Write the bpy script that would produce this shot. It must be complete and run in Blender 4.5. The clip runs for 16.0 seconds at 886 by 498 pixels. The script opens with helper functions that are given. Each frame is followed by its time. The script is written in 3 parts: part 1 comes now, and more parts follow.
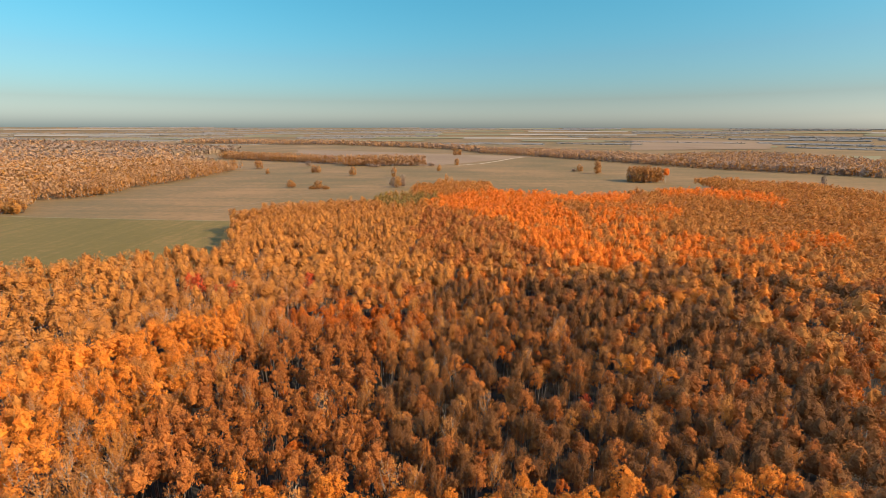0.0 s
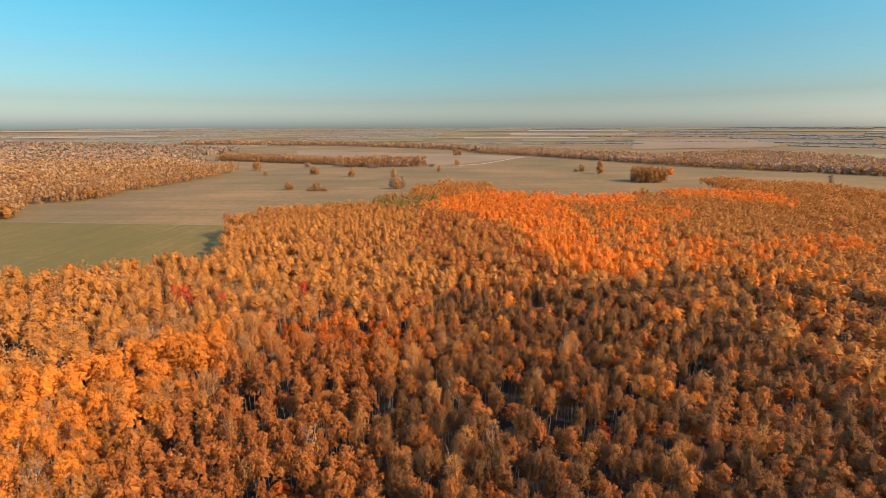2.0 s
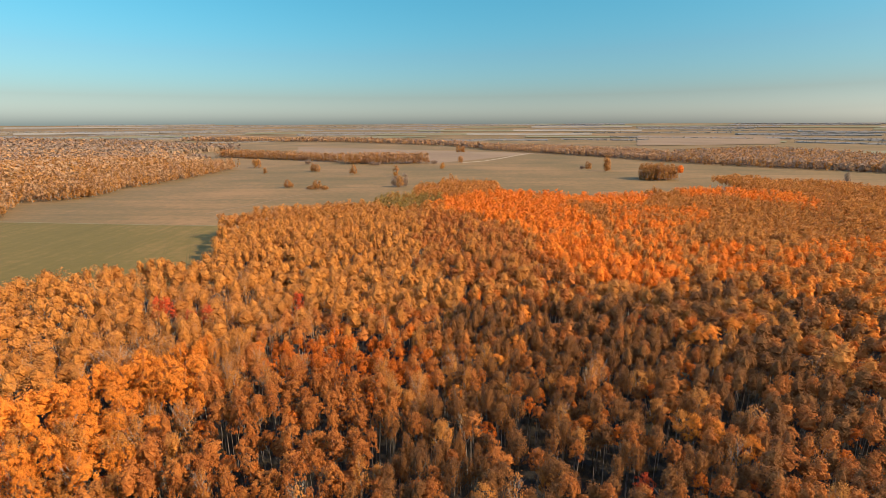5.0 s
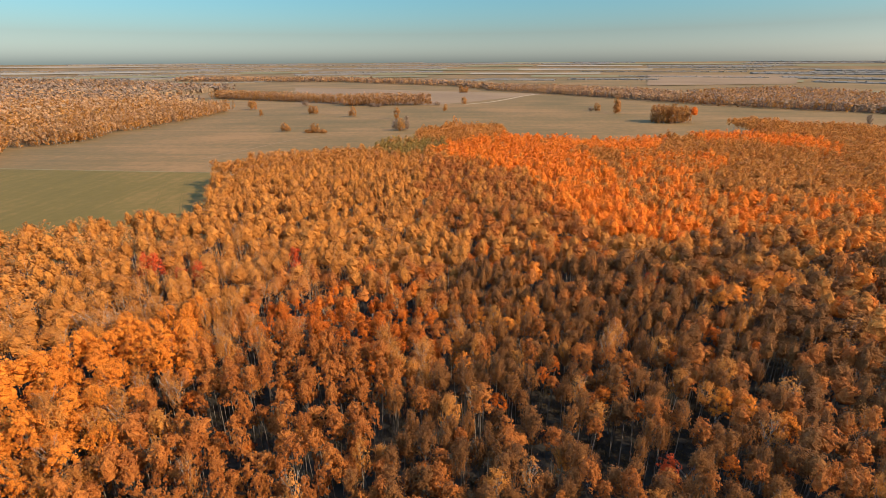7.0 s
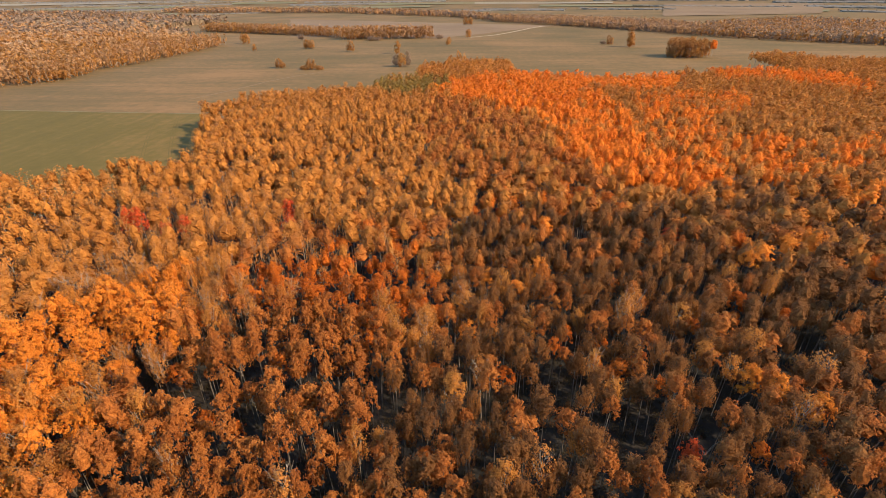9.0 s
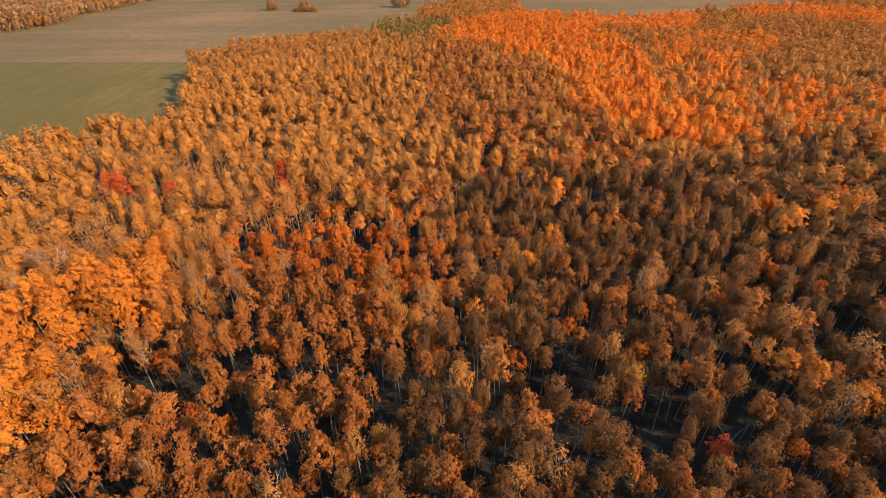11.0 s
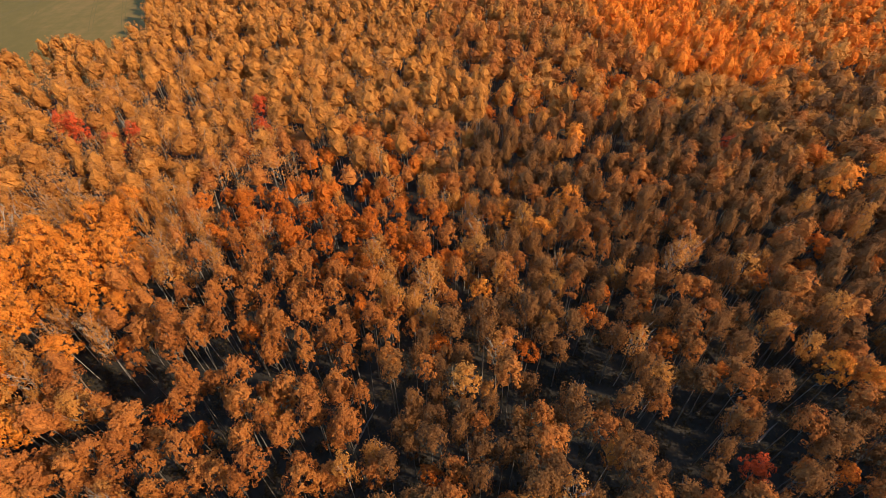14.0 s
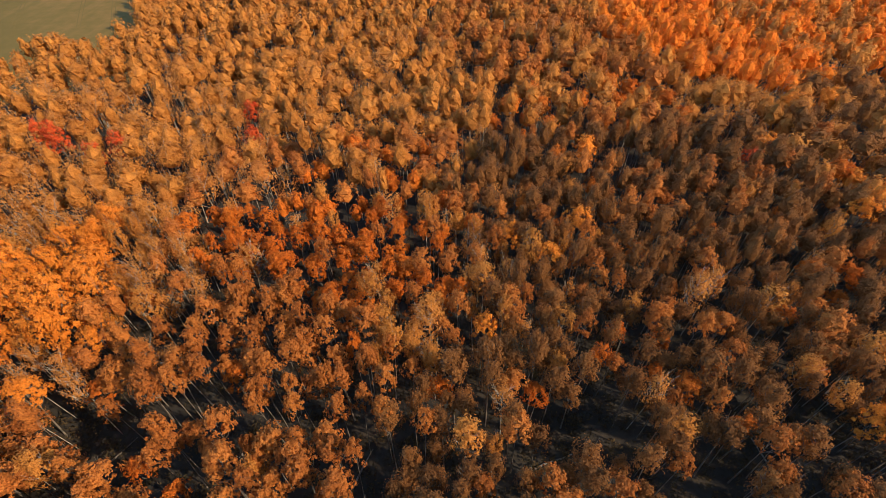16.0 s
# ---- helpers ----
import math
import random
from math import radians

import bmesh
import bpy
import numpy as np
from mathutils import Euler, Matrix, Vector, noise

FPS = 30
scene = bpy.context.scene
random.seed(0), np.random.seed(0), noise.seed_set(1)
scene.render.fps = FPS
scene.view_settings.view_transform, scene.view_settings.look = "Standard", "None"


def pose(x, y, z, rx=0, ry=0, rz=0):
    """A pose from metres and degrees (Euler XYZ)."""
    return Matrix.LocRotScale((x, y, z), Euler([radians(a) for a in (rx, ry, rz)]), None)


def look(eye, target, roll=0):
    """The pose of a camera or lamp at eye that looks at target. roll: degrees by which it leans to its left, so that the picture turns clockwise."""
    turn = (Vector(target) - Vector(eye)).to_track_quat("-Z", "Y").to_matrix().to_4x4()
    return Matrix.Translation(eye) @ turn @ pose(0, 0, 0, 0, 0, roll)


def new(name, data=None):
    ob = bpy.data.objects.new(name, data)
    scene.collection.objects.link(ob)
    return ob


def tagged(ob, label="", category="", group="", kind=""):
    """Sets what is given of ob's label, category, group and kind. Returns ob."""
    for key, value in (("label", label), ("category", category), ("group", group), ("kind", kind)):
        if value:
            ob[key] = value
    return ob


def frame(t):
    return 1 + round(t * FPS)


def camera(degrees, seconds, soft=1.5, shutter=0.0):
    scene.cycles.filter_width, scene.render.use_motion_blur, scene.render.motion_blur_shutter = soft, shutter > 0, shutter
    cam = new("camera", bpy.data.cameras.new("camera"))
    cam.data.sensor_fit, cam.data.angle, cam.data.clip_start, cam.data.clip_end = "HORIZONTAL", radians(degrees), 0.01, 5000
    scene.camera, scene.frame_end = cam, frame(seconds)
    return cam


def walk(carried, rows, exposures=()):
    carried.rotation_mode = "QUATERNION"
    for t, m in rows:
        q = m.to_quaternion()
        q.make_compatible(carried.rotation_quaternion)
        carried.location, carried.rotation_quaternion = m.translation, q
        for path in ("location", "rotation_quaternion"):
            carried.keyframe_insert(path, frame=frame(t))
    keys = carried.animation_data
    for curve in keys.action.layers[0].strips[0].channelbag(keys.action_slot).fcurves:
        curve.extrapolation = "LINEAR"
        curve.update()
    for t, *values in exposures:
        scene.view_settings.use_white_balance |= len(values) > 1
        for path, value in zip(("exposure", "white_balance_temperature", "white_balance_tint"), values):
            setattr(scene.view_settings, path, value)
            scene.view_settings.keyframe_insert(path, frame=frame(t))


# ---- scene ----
cam = camera(84.6, 16.0, 0.6)
PATH = [
    (0, (3.164, -19.501, 81.989), (3.166, -17.56, 81.506), 0.1),
    (0.5, (3.08, -16.367, 82.04), (3.081, -14.427, 81.557), -0.0),
    (1, (3.021, -13.262, 82.112), (3.021, -11.321, 81.629), -0.1),
    (1.5, (2.939, -10.153, 82.199), (2.938, -8.212, 81.716), -0.1),
    (2, (2.787, -7.077, 82.271), (2.787, -5.137, 81.788), -0.2),
    (2.5, (2.527, -4.0, 82.326), (2.528, -2.059, 81.842), -0.2),
    (3, (2.256, -0.88, 82.372), (2.254, 1.06, 81.889), -0.1),
    (3.5, (1.973, 2.301, 82.411), (1.969, 4.242, 81.929), -0.2),
    (3.7, (1.837, 3.557, 82.415), (1.833, 5.498, 81.932), -0.1),
    (5.8, (0.034, 16.25, 82.42), (0.022, 18.176, 81.882), -0.3),
    (6, (-0.108, 17.546, 82.401), (-0.121, 19.463, 81.831), -0.3),
    (6.5, (-0.319, 20.862, 82.301), (-0.335, 22.753, 81.649), -0.3),
    (7, (-0.439, 24.131, 82.195), (-0.457, 25.999, 81.48), -0.3),
    (7.5, (-0.456, 27.323, 82.123), (-0.478, 29.167, 81.349), -0.3),
    (8, (-0.468, 30.445, 82.056), (-0.494, 32.265, 81.226), -0.4),
    (8.5, (-0.543, 33.461, 81.966), (-0.571, 35.255, 81.083), -0.4),
    (9, (-0.596, 36.419, 81.856), (-0.627, 38.186, 80.92), -0.5),
    (9.2, (-0.616, 37.576, 81.828), (-0.647, 39.332, 80.871), -0.6),
    (11.3, (-0.899, 49.504, 80.989), (-0.948, 51.144, 79.845), -1.4),
    (11.5, (-0.961, 50.72, 80.961), (-1.004, 52.346, 79.797), -0.9),
    (12, (-1.076, 53.674, 80.96), (-1.121, 55.267, 79.751), -1.0),
    (12.5, (-1.166, 56.591, 80.989), (-1.212, 58.151, 79.738), -1.1),
    (13, (-1.236, 59.435, 81.027), (-1.284, 60.959, 79.733), -1.2),
    (13.5, (-1.372, 62.268, 81.055), (-1.422, 63.756, 79.72), -1.2),
    (14, (-1.584, 65.21, 81.086), (-1.632, 66.659, 79.707), -1.1),
    (14.5, (-1.758, 68.156, 81.11), (-1.805, 69.57, 79.696), -1.1),
    (15, (-1.804, 70.989, 81.121), (-1.853, 72.404, 79.708), -1.1),
    (15.5, (-1.759, 73.387, 81.131), (-1.811, 74.807, 79.724), -1.1),
    (16, (-1.789, 75.202, 81.178), (-1.842, 76.622, 79.771), -1.0),
]
walk(cam, [(t, look(eye, target, roll)) for t, eye, target, roll in PATH], [(0, 1.25), (4, 1.25), (9, 1.15), (13, 1.05), (16, 1.0)])

# ---------------------------------------------------------------- light
SUN_EL, SUN_AZ = radians(33), radians(-22)      # height of the sun; its bearing from the x axis
SUN_DIR = Vector((math.cos(SUN_EL) * math.cos(SUN_AZ), math.cos(SUN_EL) * math.sin(SUN_AZ), math.sin(SUN_EL)))

world = bpy.data.worlds.new("autumn_sky")
scene.world = world
world.use_nodes = True
wn = world.node_tree
wn.nodes.clear()
w_out = wn.nodes.new("ShaderNodeOutputWorld")
w_bg = wn.nodes.new("ShaderNodeBackground")
w_sky = wn.nodes.new("ShaderNodeTexSky")
w_sky.sky_type = "NISHITA"
w_sky.sun_disc = False
w_sky.sun_elevation = SUN_EL
w_sky.sun_rotation = radians(90) - SUN_AZ
w_sky.altitude = 200
w_sky.air_density = 1.0
w_sky.dust_density = 1.5
w_sky.ozone_density = 2.5
w_bg.inputs["Strength"].default_value = 0.14
# overhead, above the camera's view, boosted to fill the shade; teal lower down, paler and warmer where the air is thick
# and the sky's own red is strong
w_sep = wn.nodes.new("ShaderNodeSeparateColor")
w_div = wn.nodes.new("ShaderNodeMath")
w_div.operation = "DIVIDE"
w_cast = wn.nodes.new("ShaderNodeValToRGB")
w_cast.color_ramp.elements.new(0.6)
w_cast.color_ramp.elements.new(0.8)
w_cast.color_ramp.elements.new(0.9)
w_cast.color_ramp.elements.new(0.5)
for w_i, (w_p, w_c) in enumerate(((0.174, (3.3, 3.5, 3.7)), (0.24, (0.185, 0.48, 0.46)), (0.324, (0.25, 0.40, 0.395)), (0.54, (0.315, 0.345, 0.345)), (0.75, (0.44, 0.465, 0.50)), (1.0, (0.76, 0.79, 0.84)))):
    w_cast.color_ramp.elements[w_i].position, w_cast.color_ramp.elements[w_i].color = w_p, (*w_c, 1)
w_tint = wn.nodes.new("ShaderNodeMix")
w_tint.data_type, w_tint.blend_type = "RGBA", "MULTIPLY"
w_tint.inputs["Factor"].default_value = 1.0
wn.links.new(w_sky.outputs["Color"], w_sep.inputs["Color"])
wn.links.new(w_sep.outputs["Red"], w_div.inputs[0])
wn.links.new(w_sep.outputs["Blue"], w_div.inputs[1])
w_part = wn.nodes.new("ShaderNodeMath")
w_part.operation = "MULTIPLY"
w_part.inputs[1].default_value = 0.6
wn.links.new(w_div.outputs[0], w_part.inputs[0])
wn.links.new(w_part.outputs[0], w_cast.inputs["Fac"])
wn.links.new(w_sky.outputs["Color"], w_tint.inputs["A"])
wn.links.new(w_cast.outputs["Color"], w_tint.inputs["B"])
wn.links.new(w_tint.outputs["Result"], w_bg.inputs["Color"])
wn.links.new(w_bg.outputs["Background"], w_out.inputs["Surface"])

sun = new("sun", bpy.data.lights.new("sun", "SUN"))
sun.data.energy = 4.05
sun.data.angle = radians(0.6)
sun.data.color = (1.0, 0.83, 0.63)
sun.matrix_world = look(SUN_DIR * 100, (0, 0, 0))


# ---------------------------------------------------------------- materials
def nodes_of(name):
    m = bpy.data.materials.new(name)
    m.use_nodes = True
    t = m.node_tree
    b = t.nodes["Principled BSDF"]
    return m, t, b


def noise_node(t, scale, detail=4, vec=None, rough=0.55):
    n = t.nodes.new("ShaderNodeTexNoise")
    n.inputs["Scale"].default_value = scale
    n.inputs["Detail"].default_value = detail
    n.inputs["Roughness"].default_value = rough
    if vec is not None:
        t.links.new(vec, n.inputs["Vector"])
    return n


def ramp(t, fac, stops):
    r = t.nodes.new("ShaderNodeValToRGB")
    while len(r.color_ramp.elements) < len(stops):
        r.color_ramp.elements.new(0.5)
    for e, (p, c) in zip(r.color_ramp.elements, stops):
        e.position, e.color = p, (*c, 1)
    t.links.new(fac, r.inputs["Fac"])
    return r


def mixed(t, fac, a, b, mode="MIX"):
    m = t.nodes.new("ShaderNodeMix")
    m.data_type, m.blend_type = "RGBA", mode
    for sock, v in ((m.inputs["Factor"], fac), (m.inputs["A"], a), (m.inputs["B"], b)):
        if isinstance(v, (int, float)):
            sock.default_value = v
        elif isinstance(v, tuple):
            sock.default_value = (*v, 1)
        else:
            t.links.new(v, sock)
    return m.outputs["Result"]


def maths(t, op, a, b):
    m = t.nodes.new("ShaderNodeMath")
    m.operation = op
    for sock, v in zip(m.inputs, (a, b)):
        if isinstance(v, (int, float)):
            sock.default_value = v
        else:
            t.links.new(v, sock)
    return m.outputs[0]


def leaf_material(name, cols, single, through_light=0.33):
    """Autumn leaves: cols from dull to bright; one tone for each tree, and a finer scatter leaf by leaf."""
    m, t, b = nodes_of(name)
    if single:
        tone = t.nodes.new("ShaderNodeObjectInfo").outputs["Random"]
    else:
        at = t.nodes.new("ShaderNodeAttribute")
        at.attribute_name = "tone"
        tone = at.outputs["Fac"]
    island = t.nodes.new("ShaderNodeNewGeometry").outputs["Random Per Island"]
    fac = maths(t, "ADD", maths(t, "MULTIPLY", tone, 0.64), maths(t, "MULTIPLY", island, 0.36))
    base = ramp(t, fac, [(i / (len(cols) - 1), c) for i, c in enumerate(cols)]).outputs["Color"]
    spot = noise_node(t, 6.5 if single else 4.2, 3, t.nodes.new("ShaderNodeTexCoord").outputs["Object"], 0.7).outputs["Fac"]
    fleck = ramp(t, spot, [(0.36, (0.50, 0.48, 0.47)), (0.5, (0.95, 0.95, 0.95)), (0.64, (1.28, 1.28, 1.28))]).outputs["Color"]
    base = mixed(t, 1.0, base, fleck, "MULTIPLY")
    bp = t.nodes.new("ShaderNodeBump")
    bp.inputs["Strength"].default_value = 0.85
    bp.inputs["Distance"].default_value = 0.25
    t.links.new(spot, bp.inputs["Height"])
    t.links.new(bp.outputs["Normal"], b.inputs["Normal"])
    t.links.new(base, b.inputs["Base Color"])
    b.inputs["Roughness"].default_value = 0.65
    b.inputs["Specular IOR Level"].default_value = 0.1
    tr = t.nodes.new("ShaderNodeBsdfTranslucent")
    t.links.new(base, tr.inputs["Color"])
    mx = t.nodes.new("ShaderNodeMixShader")
    mx.inputs["Fac"].default_value = through_light
    out = t.nodes["Material Output"]
    t.links.new(b.outputs["BSDF"], mx.inputs[1])
    t.links.new(tr.outputs["BSDF"], mx.inputs[2])
    t.links.new(mx.outputs["Shader"], out.inputs["Surface"])
    return m


def bark_material(name, light, dark, band):
    m, t, b = nodes_of(name)
    geo = t.nodes.new("ShaderNodeTexCoord").outputs["Object"]
    mp = t.nodes.new("ShaderNodeMapping")
    mp.inputs["Scale"].default_value = (1.0, 1.0, band)
    t.links.new(geo, mp.inputs["Vector"])
    n = noise_node(t, 2.2, 5, mp.outputs["Vector"])
    r = ramp(t, n.outputs["Fac"], [(0.36, dark), (0.5, light), (1.0, light)])
    t.links.new(r.outputs["Color"], b.inputs["Base Color"])
    b.inputs["Roughness"].default_value = 0.8
    return m


def soil_material(name, stops, scales, streak=None, bump=0.4):
    """Open ground: broad patches, finer mottling and, where ploughed or drilled, rows along one bearing."""
    m, t, b = nodes_of(name)
    pos = t.nodes.new("ShaderNodeTexCoord").outputs["Object"]
    big = noise_node(t, scales[0], 3, pos).outputs["Fac"]
    small = noise_node(t, scales[1], 6, pos, 0.65).outputs["Fac"]
    fac = maths(t, "ADD", maths(t, "MULTIPLY", big, 0.6), maths(t, "MULTIPLY", small, 0.4))
    if streak:
        mp = t.nodes.new("ShaderNodeMapping")
        mp.inputs["Rotation"].default_value = (0, 0, radians(streak[0]))
        mp.inputs["Scale"].default_value = (streak[1], streak[2], 1)
        t.links.new(pos, mp.inputs["Vector"])
        rows = noise_node(t, 1.0, 4, mp.outputs["Vector"], 0.6).outputs["Fac"]
        fac = maths(t, "ADD", maths(t, "MULTIPLY", fac, 0.72), maths(t, "MULTIPLY", rows, 0.28))
    r = ramp(t, fac, stops)
    t.links.new(r.outputs["Color"], b.inputs["Base Color"])
    b.inputs["Roughness"].default_value = 0.95
    b.inputs["Specular IOR Level"].default_value = 0.1
    bp = t.nodes.new("ShaderNodeBump")
    bp.inputs["Strength"].default_value = bump
    bp.inputs["Distance"].default_value = 0.3
    t.links.new(small, bp.inputs["Height"])
    t.links.new(bp.outputs["Normal"], b.inputs["Normal"])
    return m


LEAF_COLOURS = {
    "birch":  [(0.353, 0.121, 0.025), (0.474, 0.177, 0.034), (0.558, 0.214, 0.040), (0.623, 0.251, 0.052)],
    "bare":   [(0.484, 0.180, 0.038), (0.567, 0.218, 0.047), (0.642, 0.255, 0.057)],
    "golden": [(0.657, 0.202, 0.022), (0.766, 0.243, 0.029), (0.826, 0.285, 0.037)],
    "aspen":  [(0.68, 0.172, 0.017), (0.80, 0.218, 0.020), (0.85, 0.260, 0.026)],
    "ember":  [(0.465, 0.105, 0.013), (0.605, 0.148, 0.017), (0.679, 0.185, 0.021)],
    "oak":    [(0.333, 0.099, 0.022), (0.462, 0.147, 0.031), (0.569, 0.197, 0.040)],
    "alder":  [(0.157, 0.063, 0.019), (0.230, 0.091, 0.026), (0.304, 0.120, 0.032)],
    "maple":  [(0.6, 0.078, 0.022), (0.72, 0.111, 0.025)],
    "willow": [(0.18, 0.110, 0.026), (0.27, 0.158, 0.033), (0.36, 0.200, 0.039)],
    # tan leaves paled, with some haze put into the colour
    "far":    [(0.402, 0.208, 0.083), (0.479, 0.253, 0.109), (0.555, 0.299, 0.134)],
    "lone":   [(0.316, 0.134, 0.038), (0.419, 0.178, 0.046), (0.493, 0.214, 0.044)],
    # muted for leafless twigs, and partly to imitate haze
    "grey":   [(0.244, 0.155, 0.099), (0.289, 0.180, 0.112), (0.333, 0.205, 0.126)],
    # greyed to stand in for the haze towards the horizon
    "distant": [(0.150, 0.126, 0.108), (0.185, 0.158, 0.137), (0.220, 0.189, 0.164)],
    # undergrowth leaves, nearly black to imitate the shade they lie in
    "shaded_shrub":  [(0.040, 0.030, 0.014), (0.060, 0.042, 0.018), (0.090, 0.056, 0.022)],
}
LEAF = {k: leaf_material(k + "_leaves", c, True) for k, c in LEAF_COLOURS.items()}
LEAF_STUFF = {k: leaf_material(k + "_wood_leaves", c, False) for k, c in LEAF_COLOURS.items()}
BARK_WHITE = bark_material("birch_bark", (0.38, 0.31, 0.23), (0.06, 0.05, 0.04), 1.6)
BARK_GREY = bark_material("grey_bark", (0.14, 0.11, 0.08), (0.05, 0.04, 0.03), 0.3)
BARK = {k: BARK_GREY if k in ("oak", "alder", "golden", "ember", "maple", "willow", "grey", "far", "distant") else BARK_WHITE for k in LEAF_COLOURS}
# brown litter coloured darker to stand in for shade beneath the crowns
LITTER = soil_material("shade_dark_litter", [(0.3, (0.020, 0.018, 0.014)), (0.5, (0.032, 0.026, 0.019)), (0.72, (0.052, 0.037, 0.024))], (0.09, 1.1))
STUBBLE = soil_material("stubble_soil", [(0.38, (0.101, 0.067, 0.024)), (0.5, (0.145, 0.085, 0.031)), (0.60, (0.207, 0.108, 0.041))], (0.006, 0.12), (18, 0.004, 0.05))
GREEN = soil_material("winter_crop", [(0.3, (0.076, 0.055, 0.012)), (0.5, (0.114, 0.075, 0.017)), (0.70, (0.199, 0.106, 0.031))], (0.008, 0.15), (-25, 0.16, 0.008))
PALE = soil_material("pale_stubble", [(0.3, (0.19, 0.145, 0.09)), (0.55, (0.24, 0.185, 0.12)), (0.8, (0.29, 0.225, 0.145))], (0.004, 0.05))
FALLOW = soil_material("brown_fallow", [(0.3, (0.139, 0.084, 0.043)), (0.55, (0.193, 0.116, 0.059)), (0.8, (0.238, 0.144, 0.072))], (0.004, 0.06))
MEADOW = soil_material("dull_meadow", [(0.3, (0.12, 0.105, 0.05)), (0.55, (0.17, 0.135, 0.062)), (0.8, (0.22, 0.16, 0.078))], (0.004, 0.06))
TRACK = soil_material("bare_track", [(0.3, (0.26, 0.18, 0.10)), (0.6, (0.36, 0.25, 0.15))], (0.05, 0.4))


# ---------------------------------------------------------------- ground
def ground_z(x, y):
    r = np.hypot(x, y)
    return 82.0 * (np.clip(r - 2400.0, 0, None) / 2450.0) ** 1.5


def mesh_object(name, verts, faces, material, parent=None):
    me = bpy.data.meshes.new(name)
    me.from_pydata([tuple(v) for v in verts], [], faces)
    me.materials.append(material)
    ob = new(name, me)
    ob.parent = parent
    return ob


def build_ground():
    radii = [0] + [40 * 1.09 ** i for i in range(45)]
    radii = [r for r in radii if r < 2400] + list(np.linspace(2400, 4820, 26))
    seg = 120
    verts, faces = [(0, 0, 0)], []
    for r in radii[1:]:
        for k in range(seg):
            a = 2 * math.pi * k / seg
            x, y = r * math.cos(a), r * math.sin(a)
            verts.append((x, y, float(ground_z(x, y))))
    for k in range(seg):
        faces.append((0, 1 + k, 1 + (k + 1) % seg))
    for i in range(len(radii) - 2):
        for k in range(seg):
            a, b = 1 + i * seg + k, 1 + i * seg + (k + 1) % seg
            faces.append((a, a + seg, b + seg, b))
    return tagged(mesh_object("ground", verts, faces, STUBBLE), "wide flat ploughed plain of brown stubble soil", "ground", kind="structure")


def patch(name, corners, material, label, lift, cells=14, wobble=0.0, seed=1):
    """A field or floor laid over the plain: four corners, cut into cells that follow the ground."""
    rng = random.Random(seed)
    a, b, c, d = [Vector((x, y, 0)) for x, y in corners]
    verts, faces = [], []
    for i in range(cells + 1):
        for j in range(cells + 1):
            u, v = i / cells, j / cells
            p = (a * (1 - u) + b * u) * (1 - v) + (d * (1 - u) + c * u) * v
            if i in (0, cells) or j in (0, cells):
                p += Vector((rng.uniform(-wobble, wobble), rng.uniform(-wobble, wobble), 0))
            z = float(ground_z(p.x, p.y)) + lift + (1.5 if math.hypot(p.x, p.y) > 2400 else 0)
            verts.append((p.x, p.y, z))
    n = cells + 1
    for i in range(cells):
        for j in range(cells):
            faces.append((i * n + j, (i + 1) * n + j, (i + 1) * n + j + 1, i * n + j + 1))
    return tagged(mesh_object(name, verts, faces, material), label, "field", kind="structure")


def outline_sheet(name, points, material, label, category, lift):
    bm = bmesh.new()
    bm.faces.new([bm.verts.new((x, y, lift)) for x, y in points])
    bmesh.ops.triangulate(bm, faces=bm.faces[:])
    for f in bm.faces:
        if f.normal.z < 0:
            f.normal_flip()
    me = bpy.data.meshes.new(name)
    bm.to_mesh(me)
    bm.free()
    me.materials.append(material)
    return tagged(new(name, me), label, category, kind="structure")


def strip(name, points, width, material, label, lift):
    verts, faces = [], []
    for i, (x, y) in enumerate(points):
        x0, y0 = points[max(0, i - 1)]
        x1, y1 = points[min(len(points) - 1, i + 1)]
        d = Vector((x1 - x0, y1 - y0)).normalized()
        for s in (-0.5, 0.5):
            verts.append((x - d.y * s * width, y + d.x * s * width, float(ground_z(x, y)) + lift))
        if i:
            faces.append((2 * i - 2, 2 * i - 1, 2 * i + 1, 2 * i))
    return tagged(mesh_object(name, verts, faces, material), label, "track", kind="structure")


# outline of the great wood that the camera flies over
WOOD = [(-620, 180), (-450, 196), (-216, 213), (-181, 213), (-171, 221), (-152, 228), (-136, 238), (-118, 241), (-122, 258), (-131, 285), (-142, 306), (-168, 373),
        (-153, 392), (-138, 408), (-105, 426), (-68, 433), (-56, 487), (-30, 502), (-30, 545), (0, 596), (62, 604), (60, 500),
        (100, 487), (150, 481), (200, 492), (254, 508), (318, 505), (338, 632), (382, 627), (388, 592), (452, 586),
        (454, 534), (448, 462), (520, 430), (700, 410), (700, -160), (-620, -160)]

ground = build_ground()
wood_floor = outline_sheet("forest_floor", WOOD, LITTER, "forest floor of brown fallen leaves, coloured darker for shade", "forest floor", 0.12)
patch("field_green", [(-900, 120), (-110, 225), (-178, 413), (-900, 470)], GREEN, "dull green winter crop field with faint tractor rows", 0.03, 20, 1.5, 3)
patch("field_tan", [(-330, 1130), (-20, 1075), (270, 1440), (-560, 1900)], FALLOW, "pale tan stubble field beyond a belt of trees", 0.08, 10, 4, 4)
strip("field_track", [(34, 1088), (60, 1112), (93, 1144), (140, 1230), (193, 1342), (240, 1420)], 7, TRACK, "pale bare dirt track across the stubble", 0.14)
strip("field_margin", [(-420, 437), (-360, 429), (-301, 423), (-240, 417), (-176, 412)], 1.6, MEADOW, "thin pale grass margin between two fields", 0.12)
